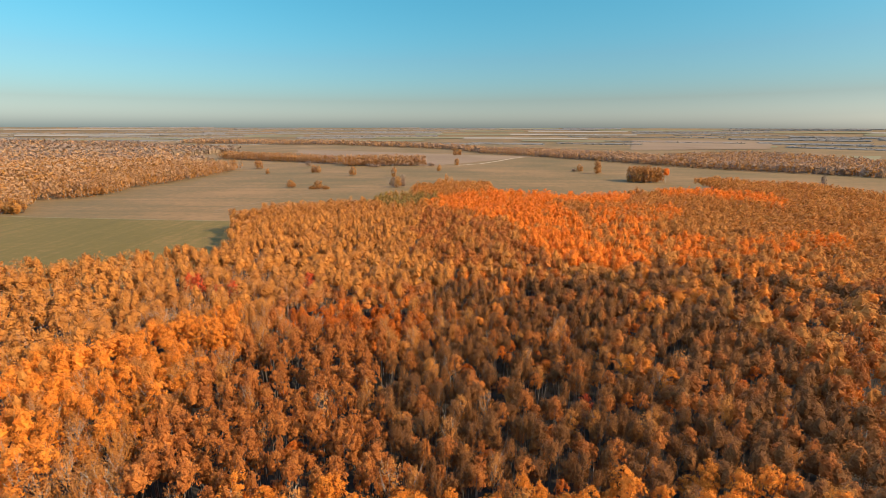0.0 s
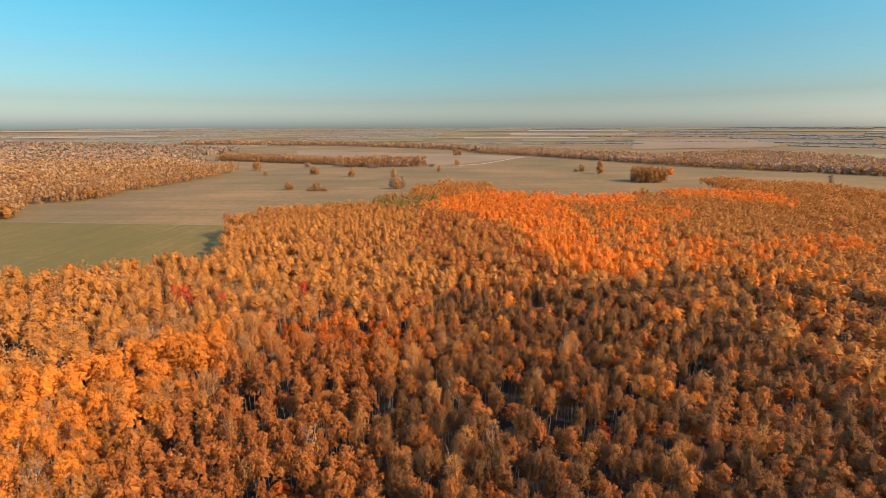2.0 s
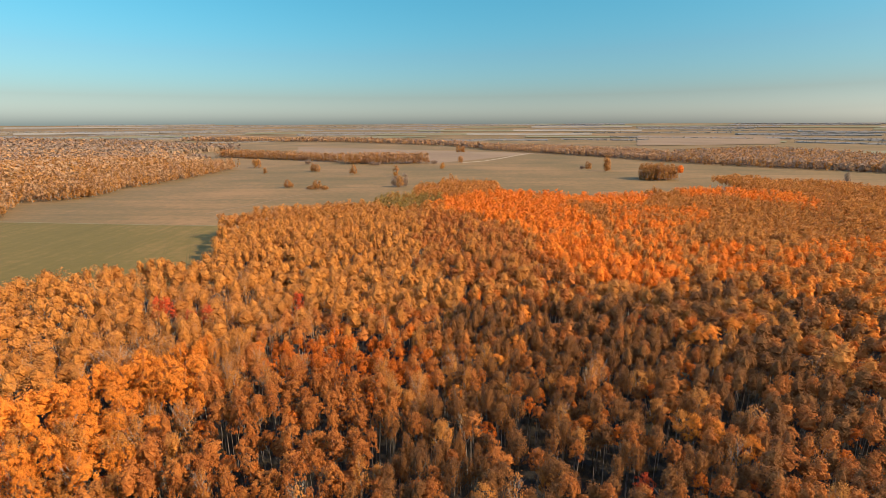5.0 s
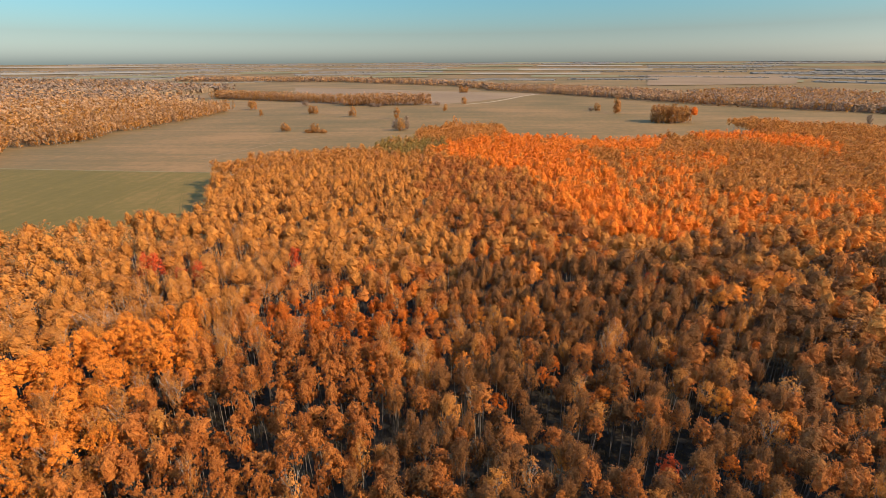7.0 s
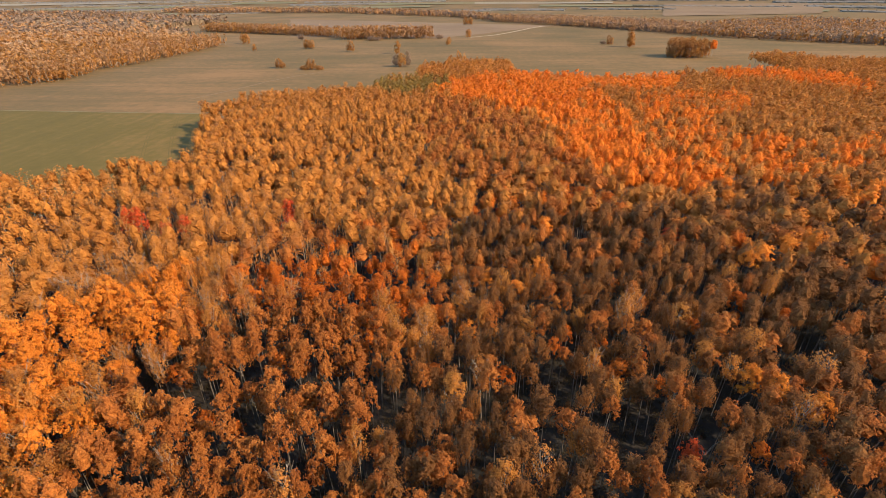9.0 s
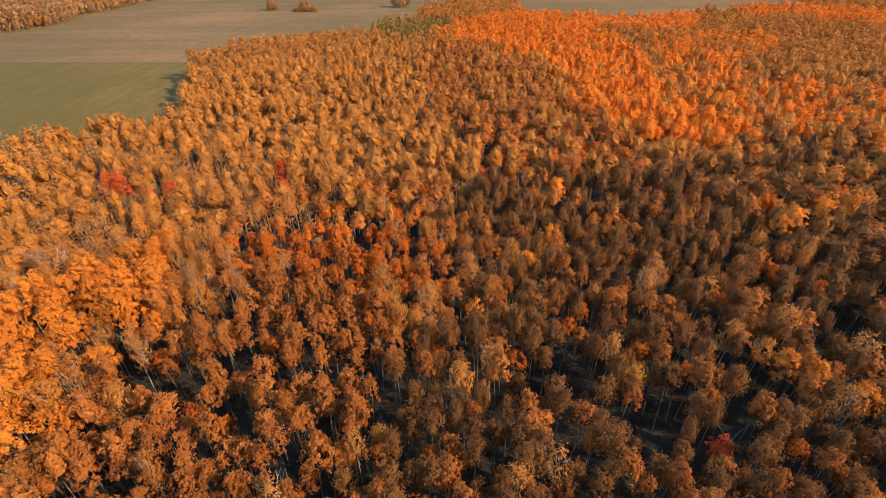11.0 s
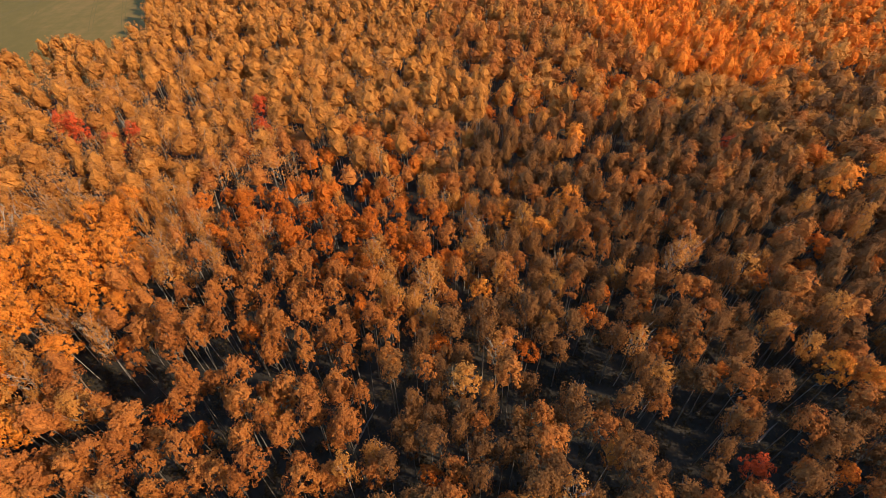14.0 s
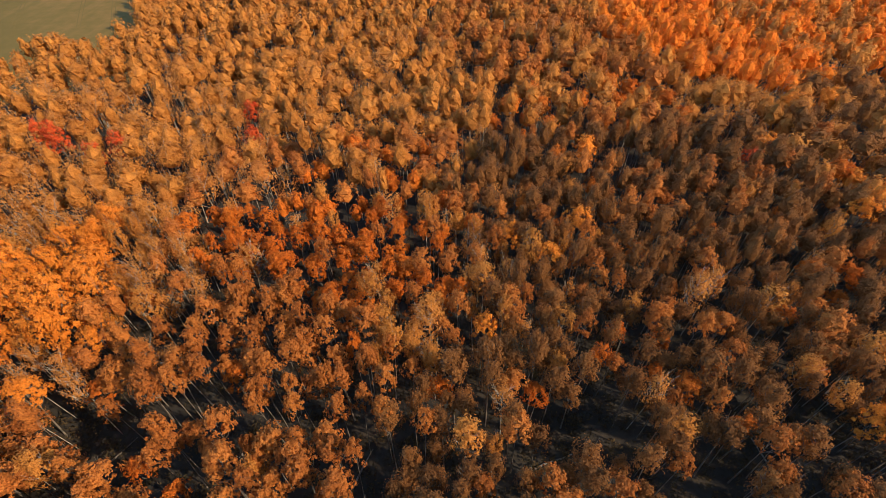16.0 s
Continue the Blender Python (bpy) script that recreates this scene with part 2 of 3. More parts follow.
patch("field_meadow", [(981, 1212), (1091, 1208), (1353, 1501), (1226, 1509)], MEADOW, "pale green meadow between far tree belts", 0.3, 10, 3, 5)
patch("field_bare", [(723, 1880), (1330, 1985), (1760, 2640), (1113, 2900)], FALLOW, "wide tan fallow field beyond the tree belts", 1.6, 16, 5, 6)
strip("field_path", [(-228, 470), (-206, 520), (-190, 565), (-172, 600), (-140, 640)], 2.2, FALLOW, "faint pale vehicle track in the stubble", 0.12)
RUT = soil_material("wheel_rut", [(0.3, (0.089, 0.062, 0.015)), (0.6, (0.124, 0.080, 0.021))], (0.05, 0.4))
for shift in (-27, 0, 14):
    for side in (-0.9, 0.9):
        strip("tractor_rut", [(-220 + shift + side + 49 * q - 2 * math.sin(q * 2.6), 402 - 106 * q + shift * 0.25) for q in (0, 0.2, 0.4, 0.6, 0.8, 1.0)], 0.4, RUT,
              "dark wheel rut pressed into the green crop", 0.1)
strip("field_furrow", [(-231, 318), (-228, 338), (-225, 352), (-222, 368), (-219, 388)], 2.2, RUT, "dark damp furrow across the green crop", 0.09)


# ---------------------------------------------------------------- trees
def inside(px, py, poly):
    """Which of the points lie inside the outline."""
    px, py = np.asarray(px, float), np.asarray(py, float)
    hit = np.zeros(px.shape, bool)
    n = len(poly)
    for i in range(n):
        (x0, y0), (x1, y1) = poly[i], poly[(i + 1) % n]
        if y0 == y1:
            continue
        hit ^= ((y0 > py) != (y1 > py)) & (px < (x1 - x0) * (py - y0) / (y1 - y0) + x0)
    return hit


SHAPE = {  # crown radius, crown centre and half height (shares of the tree's height), clump radius, leaf fill, habit
    "birch": (2.8, 0.77, 0.205, 0.22, 1.0, "plume"), "bare": (2.8, 0.74, 0.24, 0.30, 0.6, "plume"), "golden": (2.9, 0.75, 0.225, 0.62, 1.25, "cushion"),
    "aspen": (2.75, 0.76, 0.215, 0.24, 1.1, "plume"), "ember": (2.35, 0.785, 0.18, 0.52, 1.05, "cushion"), "oak": (2.4, 0.79, 0.175, 0.52, 1.05, "cushion"),
    "alder": (2.5, 0.785, 0.18, 0.25, 1.0, "plume"), "maple": (2.3, 0.68, 0.28, 0.56, 1.0, "cushion"), "willow": (2.5, 0.64, 0.33, 0.36, 1.0, "plume"),
    "far": (2.6, 0.54, 0.45, 0.36, 1.0, "plume"), "grey": (2.6, 0.54, 0.45, 0.36, 0.8, "plume"), "lone": (2.8, 0.50, 0.48, 0.34, 1.15, "plume"), "distant": (2.7, 0.5, 0.5, 0.5, 1.0, "plume"),
}
TALL = 20.0


def triangles_at(p, u, nrm, s, long, broad):
    """One slim triangle at each place p, lying along u and facing nrm."""
    nrm = nrm / (np.linalg.norm(nrm, axis=1)[:, None] + 1e-9)
    u = u - nrm * (u * nrm).sum(1)[:, None]
    u = u / (np.linalg.norm(u, axis=1)[:, None] + 1e-9)
    v = np.cross(nrm, u)
    tri = np.stack([p + u * s * long, p + (-0.4 * long * u + broad * v) * s, p + (-0.4 * long * u - broad * v) * s], 1)
    return tri.reshape(-1, 3)


def heart_points(rng, z, r, half, low):
    """The dense inner mass of a crown: an uneven dome of tufts, as loose triangles."""
    seg, rings = 6, 4
    e = np.linspace(low, 0.97, rings)
    ring = np.clip(1 - np.abs(e) ** 2.4, 0.05, 1) ** 0.5
    a = np.arange(seg)[None, :] * 2 * math.pi / seg + (np.arange(rings) % 2)[:, None] * math.pi / seg + rng.uniform(0, 6)
    k = r * ring[:, None] * rng.uniform(0.75, 1.2, (rings, seg))
    g = np.stack([np.cos(a) * k, np.sin(a) * k, z + half * (e[:, None] + rng.uniform(-0.10, 0.10, (rings, seg)))], 2)
    b = np.roll(g, -1, axis=1)
    lower = np.stack([g[:-1], b[:-1], g[1:]], 2)
    upper = np.stack([b[:-1], b[1:], g[1:]], 2)
    lid = np.stack([g[-1], b[-1], np.broadcast_to(g[-1].mean(0) + np.array([0, 0, 0.06 * half]), g[-1].shape)], 1)
    return np.concatenate([lower.reshape(-1, 3), upper.reshape(-1, 3), lid.reshape(-1, 3)])


def plume_points(rng, kind, branches, per, size, wide, high, heart):
    """A feathery crown: rising branches that fan out from one to three leaders, with leaf sprays strung along their outer parts."""
    R, cz, hz, spread, fill, _ = SHAPE[kind]
    R, size = R * wide, size * wide ** 0.6 * (high / TALL) ** 0.3
    per = max(3, int(per * fill))
    leaders = int(rng.integers(1, 4)) if R < 6 else 3
    la = rng.uniform(0, 6.28) + np.arange(leaders) * 6.28 / leaders
    off = np.stack([np.cos(la), np.sin(la)], 1) * R * (0.0 if leaders == 1 else 0.34) * rng.uniform(0.7, 1.2, (leaders, 1))
    lift = rng.uniform(0.84, 1.02, leaders)
    lift[0] = 1.0
    own = rng.integers(leaders, size=branches)
    az = np.arange(branches) * 2.39996 + rng.normal(0, 0.35, branches)
    floor = -0.95 if kind in ("far", "grey", "lone", "distant") else -0.55
    e = floor + (1 - floor) * rng.random(branches) ** 0.8
    prof = np.clip(1 - np.abs(e) ** 2.6, 0.02, 1) ** 0.5 * (1 - 0.12 * e)
    r = R * (1.0 if leaders == 1 else 0.74) * prof * rng.uniform(0.88, 1.03, branches)
    top = cz * high + e * hz * high * np.where(e > 0, lift[own], 1.0)
    tip = np.stack([np.cos(az) * r + off[own, 0], np.sin(az) * r + off[own, 1], top], 1)
    root = np.stack([off[own, 0] * 0.5, off[own, 1] * 0.5, np.maximum(top - r * rng.uniform(0.9, 1.8, branches) - 0.05 * high, (cz - hz) * high * 0.9)], 1)
    span = (tip - root)[:, None, :]
    q = 1 - 0.42 * rng.random((branches, per)) ** 1.4
    along = np.stack([q ** 0.75, q ** 0.75, q ** 1.15], 2)
    sway = rng.normal(size=(branches, per, 3)) * spread * (wide * high / TALL) ** 0.4 * (0.55 + 0.6 * q)[:, :, None]
    p = root[:, None, :] + span * along + sway
    way = span / (np.linalg.norm(span, axis=2)[:, :, None] + 1e-9)
    u = (way * 0.6 + rng.normal(size=p.shape) * 0.7).reshape(-1, 3)
    mid = np.array([0, 0, cz * high - 0.35 * hz * high])
    out = (p - mid) / np.array([R, R, hz * high])
    out = out / (np.linalg.norm(out, axis=2)[:, :, None] + 1e-9)
    nrm = (out + rng.normal(size=p.shape) * 0.30).reshape(-1, 3)
    p = p.reshape(-1, 3)
    s = size * rng.uniform(0.6, 1.35, len(p))[:, None]
    leaves = triangles_at(p, u, nrm, s, 1.2, 0.68)
    if not heart:
        return leaves
    return np.concatenate([leaves, heart_points(rng, cz * high, R * (0.70 if leaders == 1 else 0.62), hz * high * 0.74, floor)])


def cushion_points(rng, kind, clumps, per, size, wide, high, heart):
    """A lumpy crown: leaf sprays gathered in rounded clumps over an egg-shaped dome."""
    R, cz, hz, rc, fill, _ = SHAPE[kind]
    R, rc, size = R * wide, rc * (wide * high / TALL) ** 0.5, size * wide ** 0.75 * (high / TALL) ** 0.25
    per = max(3, int(per * fill))
    d = rng.normal(size=(clumps, 3))
    d /= np.linalg.norm(d, axis=1)[:, None]
    d[:, 2] = np.where(d[:, 2] < -0.45, -d[:, 2], d[:, 2])
    rad = np.where(rng.random(clumps) < 0.8, rng.uniform(0.74, 1.04, clumps), rng.uniform(0.3, 0.8, clumps))
    taper = np.clip(1.0 - 0.22 * np.clip(d[:, 2], 0, 1) ** 1.6, 0.3, 1)
    turn = np.arctan2(d[:, 1], d[:, 0])
    lobe = 1 + 0.2 * np.sin(turn * int(rng.integers(2, 5)) + rng.uniform(0, 6)) + 0.1 * np.sin(turn * 5 + rng.uniform(0, 6))
    c = np.stack([d[:, 0] * R * rad * taper * lobe, d[:, 1] * R * rad * taper * lobe, cz * high + d[:, 2] * hz * high * rad], 1)
    cr = rc * rng.uniform(0.6, 1.35, clumps)
    e = rng.normal(size=(clumps, per, 3)) + d[:, None, :] * 0.7
    e /= np.linalg.norm(e, axis=2)[:, :, None]
    e[:, :, 2] = np.where(e[:, :, 2] < -0.35, -e[:, :, 2], e[:, :, 2])
    p = c[:, None, :] + e * (cr[:, None] * rng.uniform(0.5, 1.15, (clumps, per)))[:, :, None]
    nrm = (e * 0.55 + d[:, None, :] * 0.7 + rng.normal(size=e.shape) * 0.33).reshape(-1, 3)
    p = p.reshape(-1, 3)
    s = size * rng.uniform(0.55, 1.35, len(p))[:, None]
    leaves = triangles_at(p, rng.normal(size=p.shape), nrm, s, 1.2, 0.78)
    if not heart:
        return leaves
    return np.concatenate([leaves, heart_points(rng, cz * high, R * 0.68, hz * high * 0.72, -0.4)])


def crown_points(rng, kind, clumps, per, size, wide=1.0, high=TALL, heart=False):
    """Leaf sprays of one crown as single triangles, three corners to a spray, over a dense heart where it has one."""
    grow = plume_points if SHAPE[kind][5] == "plume" else cushion_points
    return grow(rng, kind, clumps, per, size, wide, high, heart and kind != "bare")


def tube(path, radii, sides):
    """A tapered limb along a path: vertices and quads."""
    path = [Vector(p) for p in path]
    verts, faces = [], []
    for i, (p, r) in enumerate(zip(path, radii)):
        d = (path[min(i + 1, len(path) - 1)] - path[max(i - 1, 0)]).normalized()
        u = d.orthogonal().normalized()
        v = d.cross(u)
        for k in range(sides):
            a = 2 * math.pi * k / sides
            verts.append(p + (u * math.cos(a) + v * math.sin(a)) * r)
        if i:
            for k in range(sides):
                a, b = (i - 1) * sides + k, (i - 1) * sides + (k + 1) % sides
                faces.append((a, b, b + sides, a + sides))
    return [tuple(v) for v in verts], faces


def graft(verts, faces, piece):
    """Adds a limb to a stem: its first corner is the stem's nearest one, so that they hold together."""
    v, f = piece
    near = min(range(len(verts)), key=lambda i: (verts[i][0] - v[0][0]) ** 2 + (verts[i][1] - v[0][1]) ** 2 + (verts[i][2] - v[0][2]) ** 2)
    o = len(verts) - 1
    verts += list(v[1:])
    faces += [tuple(near if i == 0 else i + o for i in q) for q in f]


def trunk_pieces(rng, kind, sides, limbs, twigs=0):
    """The trunk with the limbs that rise from it."""
    R, cz, hz = SHAPE[kind][:3]
    top = TALL * (cz + hz * 0.8)
    bend = rng.uniform(-0.5, 0.5, 2)
    base = 0.12 if kind in ("birch", "bare", "aspen", "far", "grey") else 0.15

    def axis(q):
        return Vector((bend[0] * math.sin(q * 2.6), bend[1] * math.sin(q * 2.2), q * top))
    low = max(0.2, (cz - hz) * TALL / top)
    heights = sorted(low + (0.9 - low) * ((i + rng.uniform(0, 0.8)) / max(1, limbs)) ** 1.3 for i in range(limbs))
    levels = [0, 0.04] + heights + [1.0] if sides > 3 else [0, 0.55, 1.0]
    stem = tube([axis(q) for q in levels], [base * (1.3 if q == 0 else max(0.1, 1 - 0.9 * q)) for q in levels], sides)
    out = []
    for q in heights:
        a = rng.uniform(0, 2 * math.pi)
        reach = R * rng.uniform(0.75, 1.08) * (1.2 - 0.6 * q)
        o = axis(q)
        rise = min(rng.uniform(1.3, 2.6) * reach, TALL * (cz + hz) - o.z)
        end = o + Vector((math.cos(a) * reach, math.sin(a) * reach, rise))
        bow = Vector((math.cos(a) * reach * 0.14, math.sin(a) * reach * 0.14, -0.06 * rise))
        mid, far = o.lerp(end, 0.4) + bow, o.lerp(end, 0.72) + bow * 0.8
        line = [o, mid, far, end] if sides > 3 else [o, end]
        out.append(tube(line, [base * 0.5 * (1.25 - 0.6 * q), base * 0.32, base * 0.2, 0.012] if sides > 3 else [base * 0.4, 0.02], 3))
        for k in range(twigs):
            b = a + rng.uniform(-1.0, 1.0)
            s = (mid, far)[k % 2]
            L = reach * rng.uniform(0.35, 0.7)
            out.append(tube([s, s + Vector((math.cos(b) * L, math.sin(b) * L, L * rng.uniform(0.8, 2.0)))], [0.03, 0.01], 3))
    verts, faces = list(stem[0]), list(stem[1])
    for piece in out:
        if sides > 3:
            graft(verts, faces, piece)
        else:
            faces += [tuple(i + len(verts) for i in q) for q in piece[1]]
            verts += piece[0]
    return verts, faces


def tri_mesh(name, pts, material):
    me = bpy.data.meshes.new(name)
    n = len(pts) // 3
    me.vertices.add(n * 3)
    me.loops.add(n * 3)
    me.polygons.add(n)
    me.vertices.foreach_set("co", np.ascontiguousarray(pts, np.float32).ravel())
    me.loops.foreach_set("vertex_index", np.arange(n * 3, dtype=np.int32))
    me.polygons.foreach_set("loop_start", np.arange(0, n * 3, 3, dtype=np.int32))
    me.update()
    me.materials.append(material)
    return me


def part(name, me, parent, label=""):
    ob = new(name, me)
    ob.parent = parent
    return tagged(ob, label)


def data_of(name, verts, faces, material):
    me = bpy.data.meshes.new(name)
    me.from_pydata(verts, [], faces)
    me.materials.append(material)
    return me


TREE_NAME = {"birch": "birch_tree", "bare": "bare_birch", "golden": "golden_linden", "aspen": "aspen_tree", "ember": "rusty_cherry",
             "oak": "oak_tree", "alder": "alder_tree", "maple": "maple_tree", "willow": "willow_tree", "far": "birch_tree", "grey": "birch_tree", "lone": "birch_tree", "distant": "birch_tree"}
TREE_LABEL = {
    "birch": "tall slender birch with white trunk and golden-brown autumn leaves",
    "bare": "half-bare birch with pale branches showing through thin leaves",
    "golden": "broad linden with a dense golden-orange autumn crown",
    "aspen": "aspen with a bright orange autumn crown on pale trunk",
    "ember": "small cherry tree with glowing red-orange autumn leaves",
    "oak": "oak with a lumpy rust-brown autumn crown",
    "alder": "alder with a dark olive-brown thinning crown",
    "maple": "maple with a scarlet red autumn crown among birches",
    "willow": "willow with a dull yellow-green crown",
    "far": "lone birch with a tan autumn crown standing in the field",
    "grey": "lone greyish birch standing in the field",
    "lone": "lone birch with a tan crown down to the stubble",
}


class Grower:
    """Grows one kind of tree: a few whole patterns, then copies that share their meshes."""

    def __init__(self, kind, clumps, per, size, variants, seed, limbs=5, twigs=0, group=""):
        self.kind, self.group = kind, group
        self.rng = np.random.default_rng(seed)
        self.data = []
        for i in range(variants):
            self.data.append((data_of("trunk", *trunk_pieces(self.rng, kind, 6, limbs, twigs), BARK[kind]),
                              tri_mesh("crown", crown_points(self.rng, kind, clumps, per, size), LEAF[kind])))

    def plant(self, x, y, high, wide, turn, lean=(0, 0), label=""):
        i = int(self.rng.integers(len(self.data)))
        m = Matrix.LocRotScale((x, y, float(ground_z(x, y))), Euler((lean[0], lean[1], turn)), (wide, wide, high / TALL))
        trunk, crown = self.data[i]
        tree = new(TREE_NAME[self.kind])
        tree.empty_display_size = 0.5
        tree.matrix_basis = m
        part("trunk", trunk, tree)
        part("crown", crown, tree)
        return tagged(tree, label or TREE_LABEL[self.kind], "tree", self.group)


def wood_stuff(name, kind, trees, clumps, per, size, seed, label, sides=3, limbs=0, variants=8, heart=False):
    """Many trees of one kind as one mesh. trees: rows of x, y, height, width, tone."""
    if not len(trees):
        return None
    rng = np.random.default_rng(seed)
    trees = np.asarray(trees, float)
    mean_w, mean_h = trees[:, 3].mean(), trees[:, 2].mean()
    unit = np.array([1 / mean_w, 1 / mean_w, TALL / mean_h])
    pats = [(trunk_pieces(rng, kind, sides, limbs), crown_points(rng, kind, clumps, per, size, mean_w, mean_h, heart) * unit) for i in range(variants)]
    which = rng.integers(variants, size=len(trees))
    V, LI, LS, LT, MI, TN = [], [], [], [], [], []
    vo = lo = 0
    for i in range(variants):
        rows = trees[which == i]
        n = len(rows)
        if not n:
            continue
        (tv, tf), cp = pats[i]
        allv = np.vstack([np.array(tv), cp])
        a = rng.uniform(0, 2 * math.pi, n)
        ca, sa = np.cos(a)[:, None], np.sin(a)[:, None]
        w, h = rows[:, 3][:, None], rows[:, 2][:, None] / TALL
        X = (allv[None, :, 0] * ca - allv[None, :, 1] * sa) * w + rows[:, 0][:, None]
        Y = (allv[None, :, 0] * sa + allv[None, :, 1] * ca) * w + rows[:, 1][:, None]
        Z = allv[None, :, 2] * h + ground_z(rows[:, 0], rows[:, 1])[:, None]
        nv = len(allv)
        V.append(np.stack([X, Y, Z], 2).reshape(-1, 3))
        TN.append(np.repeat(rows[:, 4], nv))
        quads = np.array(tf).ravel()
        leaf = np.arange(len(tv), nv)
        loops = np.concatenate([quads, leaf])
        tot = np.concatenate([np.full(len(tf), 4), np.full(len(leaf) // 3, 3)])
        mat = np.concatenate([np.zeros(len(tf)), np.ones(len(leaf) // 3)])
        st = np.concatenate([[0], np.cumsum(tot)[:-1]])
        k = np.arange(n)[:, None]
        LI.append((loops[None, :] + k * nv + vo).ravel())
        LS.append((st[None, :] + k * len(loops) + lo).ravel())
        MI.append(np.tile(mat, n))
        vo += nv * n
        lo += len(loops) * n
    V, LI, LS, MI, TN = (np.concatenate(q) for q in (V, LI, LS, MI, TN))
    me = bpy.data.meshes.new(name)
    me.vertices.add(len(V))
    me.loops.add(len(LI))
    me.polygons.add(len(LS))
    me.vertices.foreach_set("co", V.astype(np.float32).ravel())
    me.loops.foreach_set("vertex_index", LI.astype(np.int32))
    me.polygons.foreach_set("loop_start", LS.astype(np.int32))
    me.materials.append(BARK[kind])
    me.materials.append(LEAF_STUFF[kind])
    me.polygons.foreach_set("material_index", MI.astype(np.int32))
    me.update()
    at = me.attributes.new("tone", "FLOAT", "POINT")
    at.data.foreach_set("value", TN.astype(np.float32))
    return tagged(new(name, me), label, "woodland", kind="stuff")


def scatter(poly, gap, jitter, seed):
    """Uneven rows of planting places inside an outline."""
    rng = np.random.default_rng(seed)
    xs, ys = [p[0] for p in poly], [p[1] for p in poly]
    gx, gy = np.meshgrid(np.arange(min(xs), max(xs), gap), np.arange(min(ys), max(ys), gap * 0.866))
    gx = gx + (np.arange(gx.shape[0]) % 2)[:, None] * gap / 2
    x = (gx + rng.uniform(-jitter, jitter, gx.shape)).ravel()
    y = (gy + rng.uniform(-jitter, jitter, gy.shape)).ravel()
    keep = inside(x, y, poly)
    return x[keep], y[keep], rng


# stands of one colour within the wood
STANDS = [  # kind, share, outline
    ("oak", 0.55, [(-19, 389), (19, 368), (50, 326), (49, 244), (63, 221), (53, 203), (32, 209), (0, 215), (-16, 272)]),
    ("golden", 0.97, [(-115, 112), (-104, 121), (-96, 130), (-85, 138), (-76, 146), (-72, 150), (-66, 142), (-66, 133), (-59, 117), (-74, 116), (-80, 108), (-115, 104)]),
    ("golden", 0.66, [(-115, 106), (-79, 110), (-67, 111), (-57, 103), (-57, 94), (-64, 93), (-62, 84), (-66, 70), (-80, 50), (-115, 60)]),
    ("golden", 0.70, [(-40, 60), (-5, 58), (30, 60), (70, 66), (75, 30), (-40, 30)]),
    ("ember", 0.85, [(-55, 149), (-55, 160), (-45, 161), (-33, 158), (-15, 156), (-5, 147), (0, 132), (-3, 127), (-15, 136), (-22, 131), (-27, 126), (-34, 136), (-52, 137)]),
    ("oak", 0.85, [(-68, 94), (-59, 117), (-50, 136), (-23, 128), (-10, 120), (-9, 60), (-60, 60)]),
    ("ember", 0.55, [(10, 203), (32, 209), (45, 222), (61, 209), (60, 194), (38, 190), (13, 187)]),
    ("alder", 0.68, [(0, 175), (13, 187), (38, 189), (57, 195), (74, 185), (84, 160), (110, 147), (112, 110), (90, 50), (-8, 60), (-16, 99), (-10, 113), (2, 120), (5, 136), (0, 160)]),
    ("aspen", 0.95, [(-13, 435), (1, 470), (61, 500), (191, 492), (198, 480), (172, 424), (132, 406), (127, 428), (86, 422), (40, 391), (12, 378), (-8, 399)]),
    ("aspen", 0.93, [(20, 392), (87, 427), (108, 407), (106, 348), (101, 311), (93, 262), (104, 235), (97, 211), (82, 207), (72, 213), (60, 228), (50, 248), (54, 287), (54, 333), (36, 350)]),
    ("aspen", 0.55, [(122, 375), (159, 401), (211, 393), (186, 346), (141, 317), (144, 291), (175, 280), (161, 251), (188, 274), (240, 290), (240, 250), (181, 235), (156, 239), (140, 221), (128, 228), (99, 209), (107, 235), (99, 270)]),
    ("aspen", 0.92, [(225, 500), (284, 512), (344, 487), (312, 412), (291, 390), (288, 420), (271, 447), (227, 455)]),
    ("willow", 0.85, [(-64, 426), (-56, 490), (-4, 492), (-4, 440), (-38, 400)]),
    ("golden", 0.35, [(140, 218), (190, 226), (190, 190), (137, 178), (126, 180), (127, 197)]),
    ("golden", 0.24, [(99, 209), (140, 218), (190, 190), (180, 140), (111, 150), (88, 147), (73, 150), (72, 176)]),
    ("alder", 0.42, [(99, 209), (140, 218), (190, 190), (180, 140), (111, 150), (88, 147), (73, 150), (72, 176)]),
]
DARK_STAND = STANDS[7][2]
CLEARINGS = [  # x, y, radius
    (-17, 112, 2.8), (-15, 105, 3.0), (-13, 98, 2.8), (15, 109, 2.8), (18, 105, 2.8), (49, 110, 3.6), (88, 130, 4.2), (53, 104, 3.2),
    (16, 93, 2.8), (-28, 114, 2.6), (77, 122, 4.4), (28, 99, 2.8), (38, 93, 2.8), (0, 219, 4.5), (29, 279, 5.0), (114, 224, 5.0), (129, 184, 5.5),
]
DEEP_GAPS = [  # x, y of single fallen or missing trees
    (-61, 109), (-55, 106), (-72, 111), (-70, 96), (-36, 108), (-36, 97), (-54, 96), (-44, 107), (-48, 107), (68, 112), (23, 107), (30, 96),
    (43, 96), (34, 103), (-41, 234), (-18, 230), (14, 238), (4, 212), (-18, 272), (1, 289), (-25, 197), (-1, 181), (14, 191)]
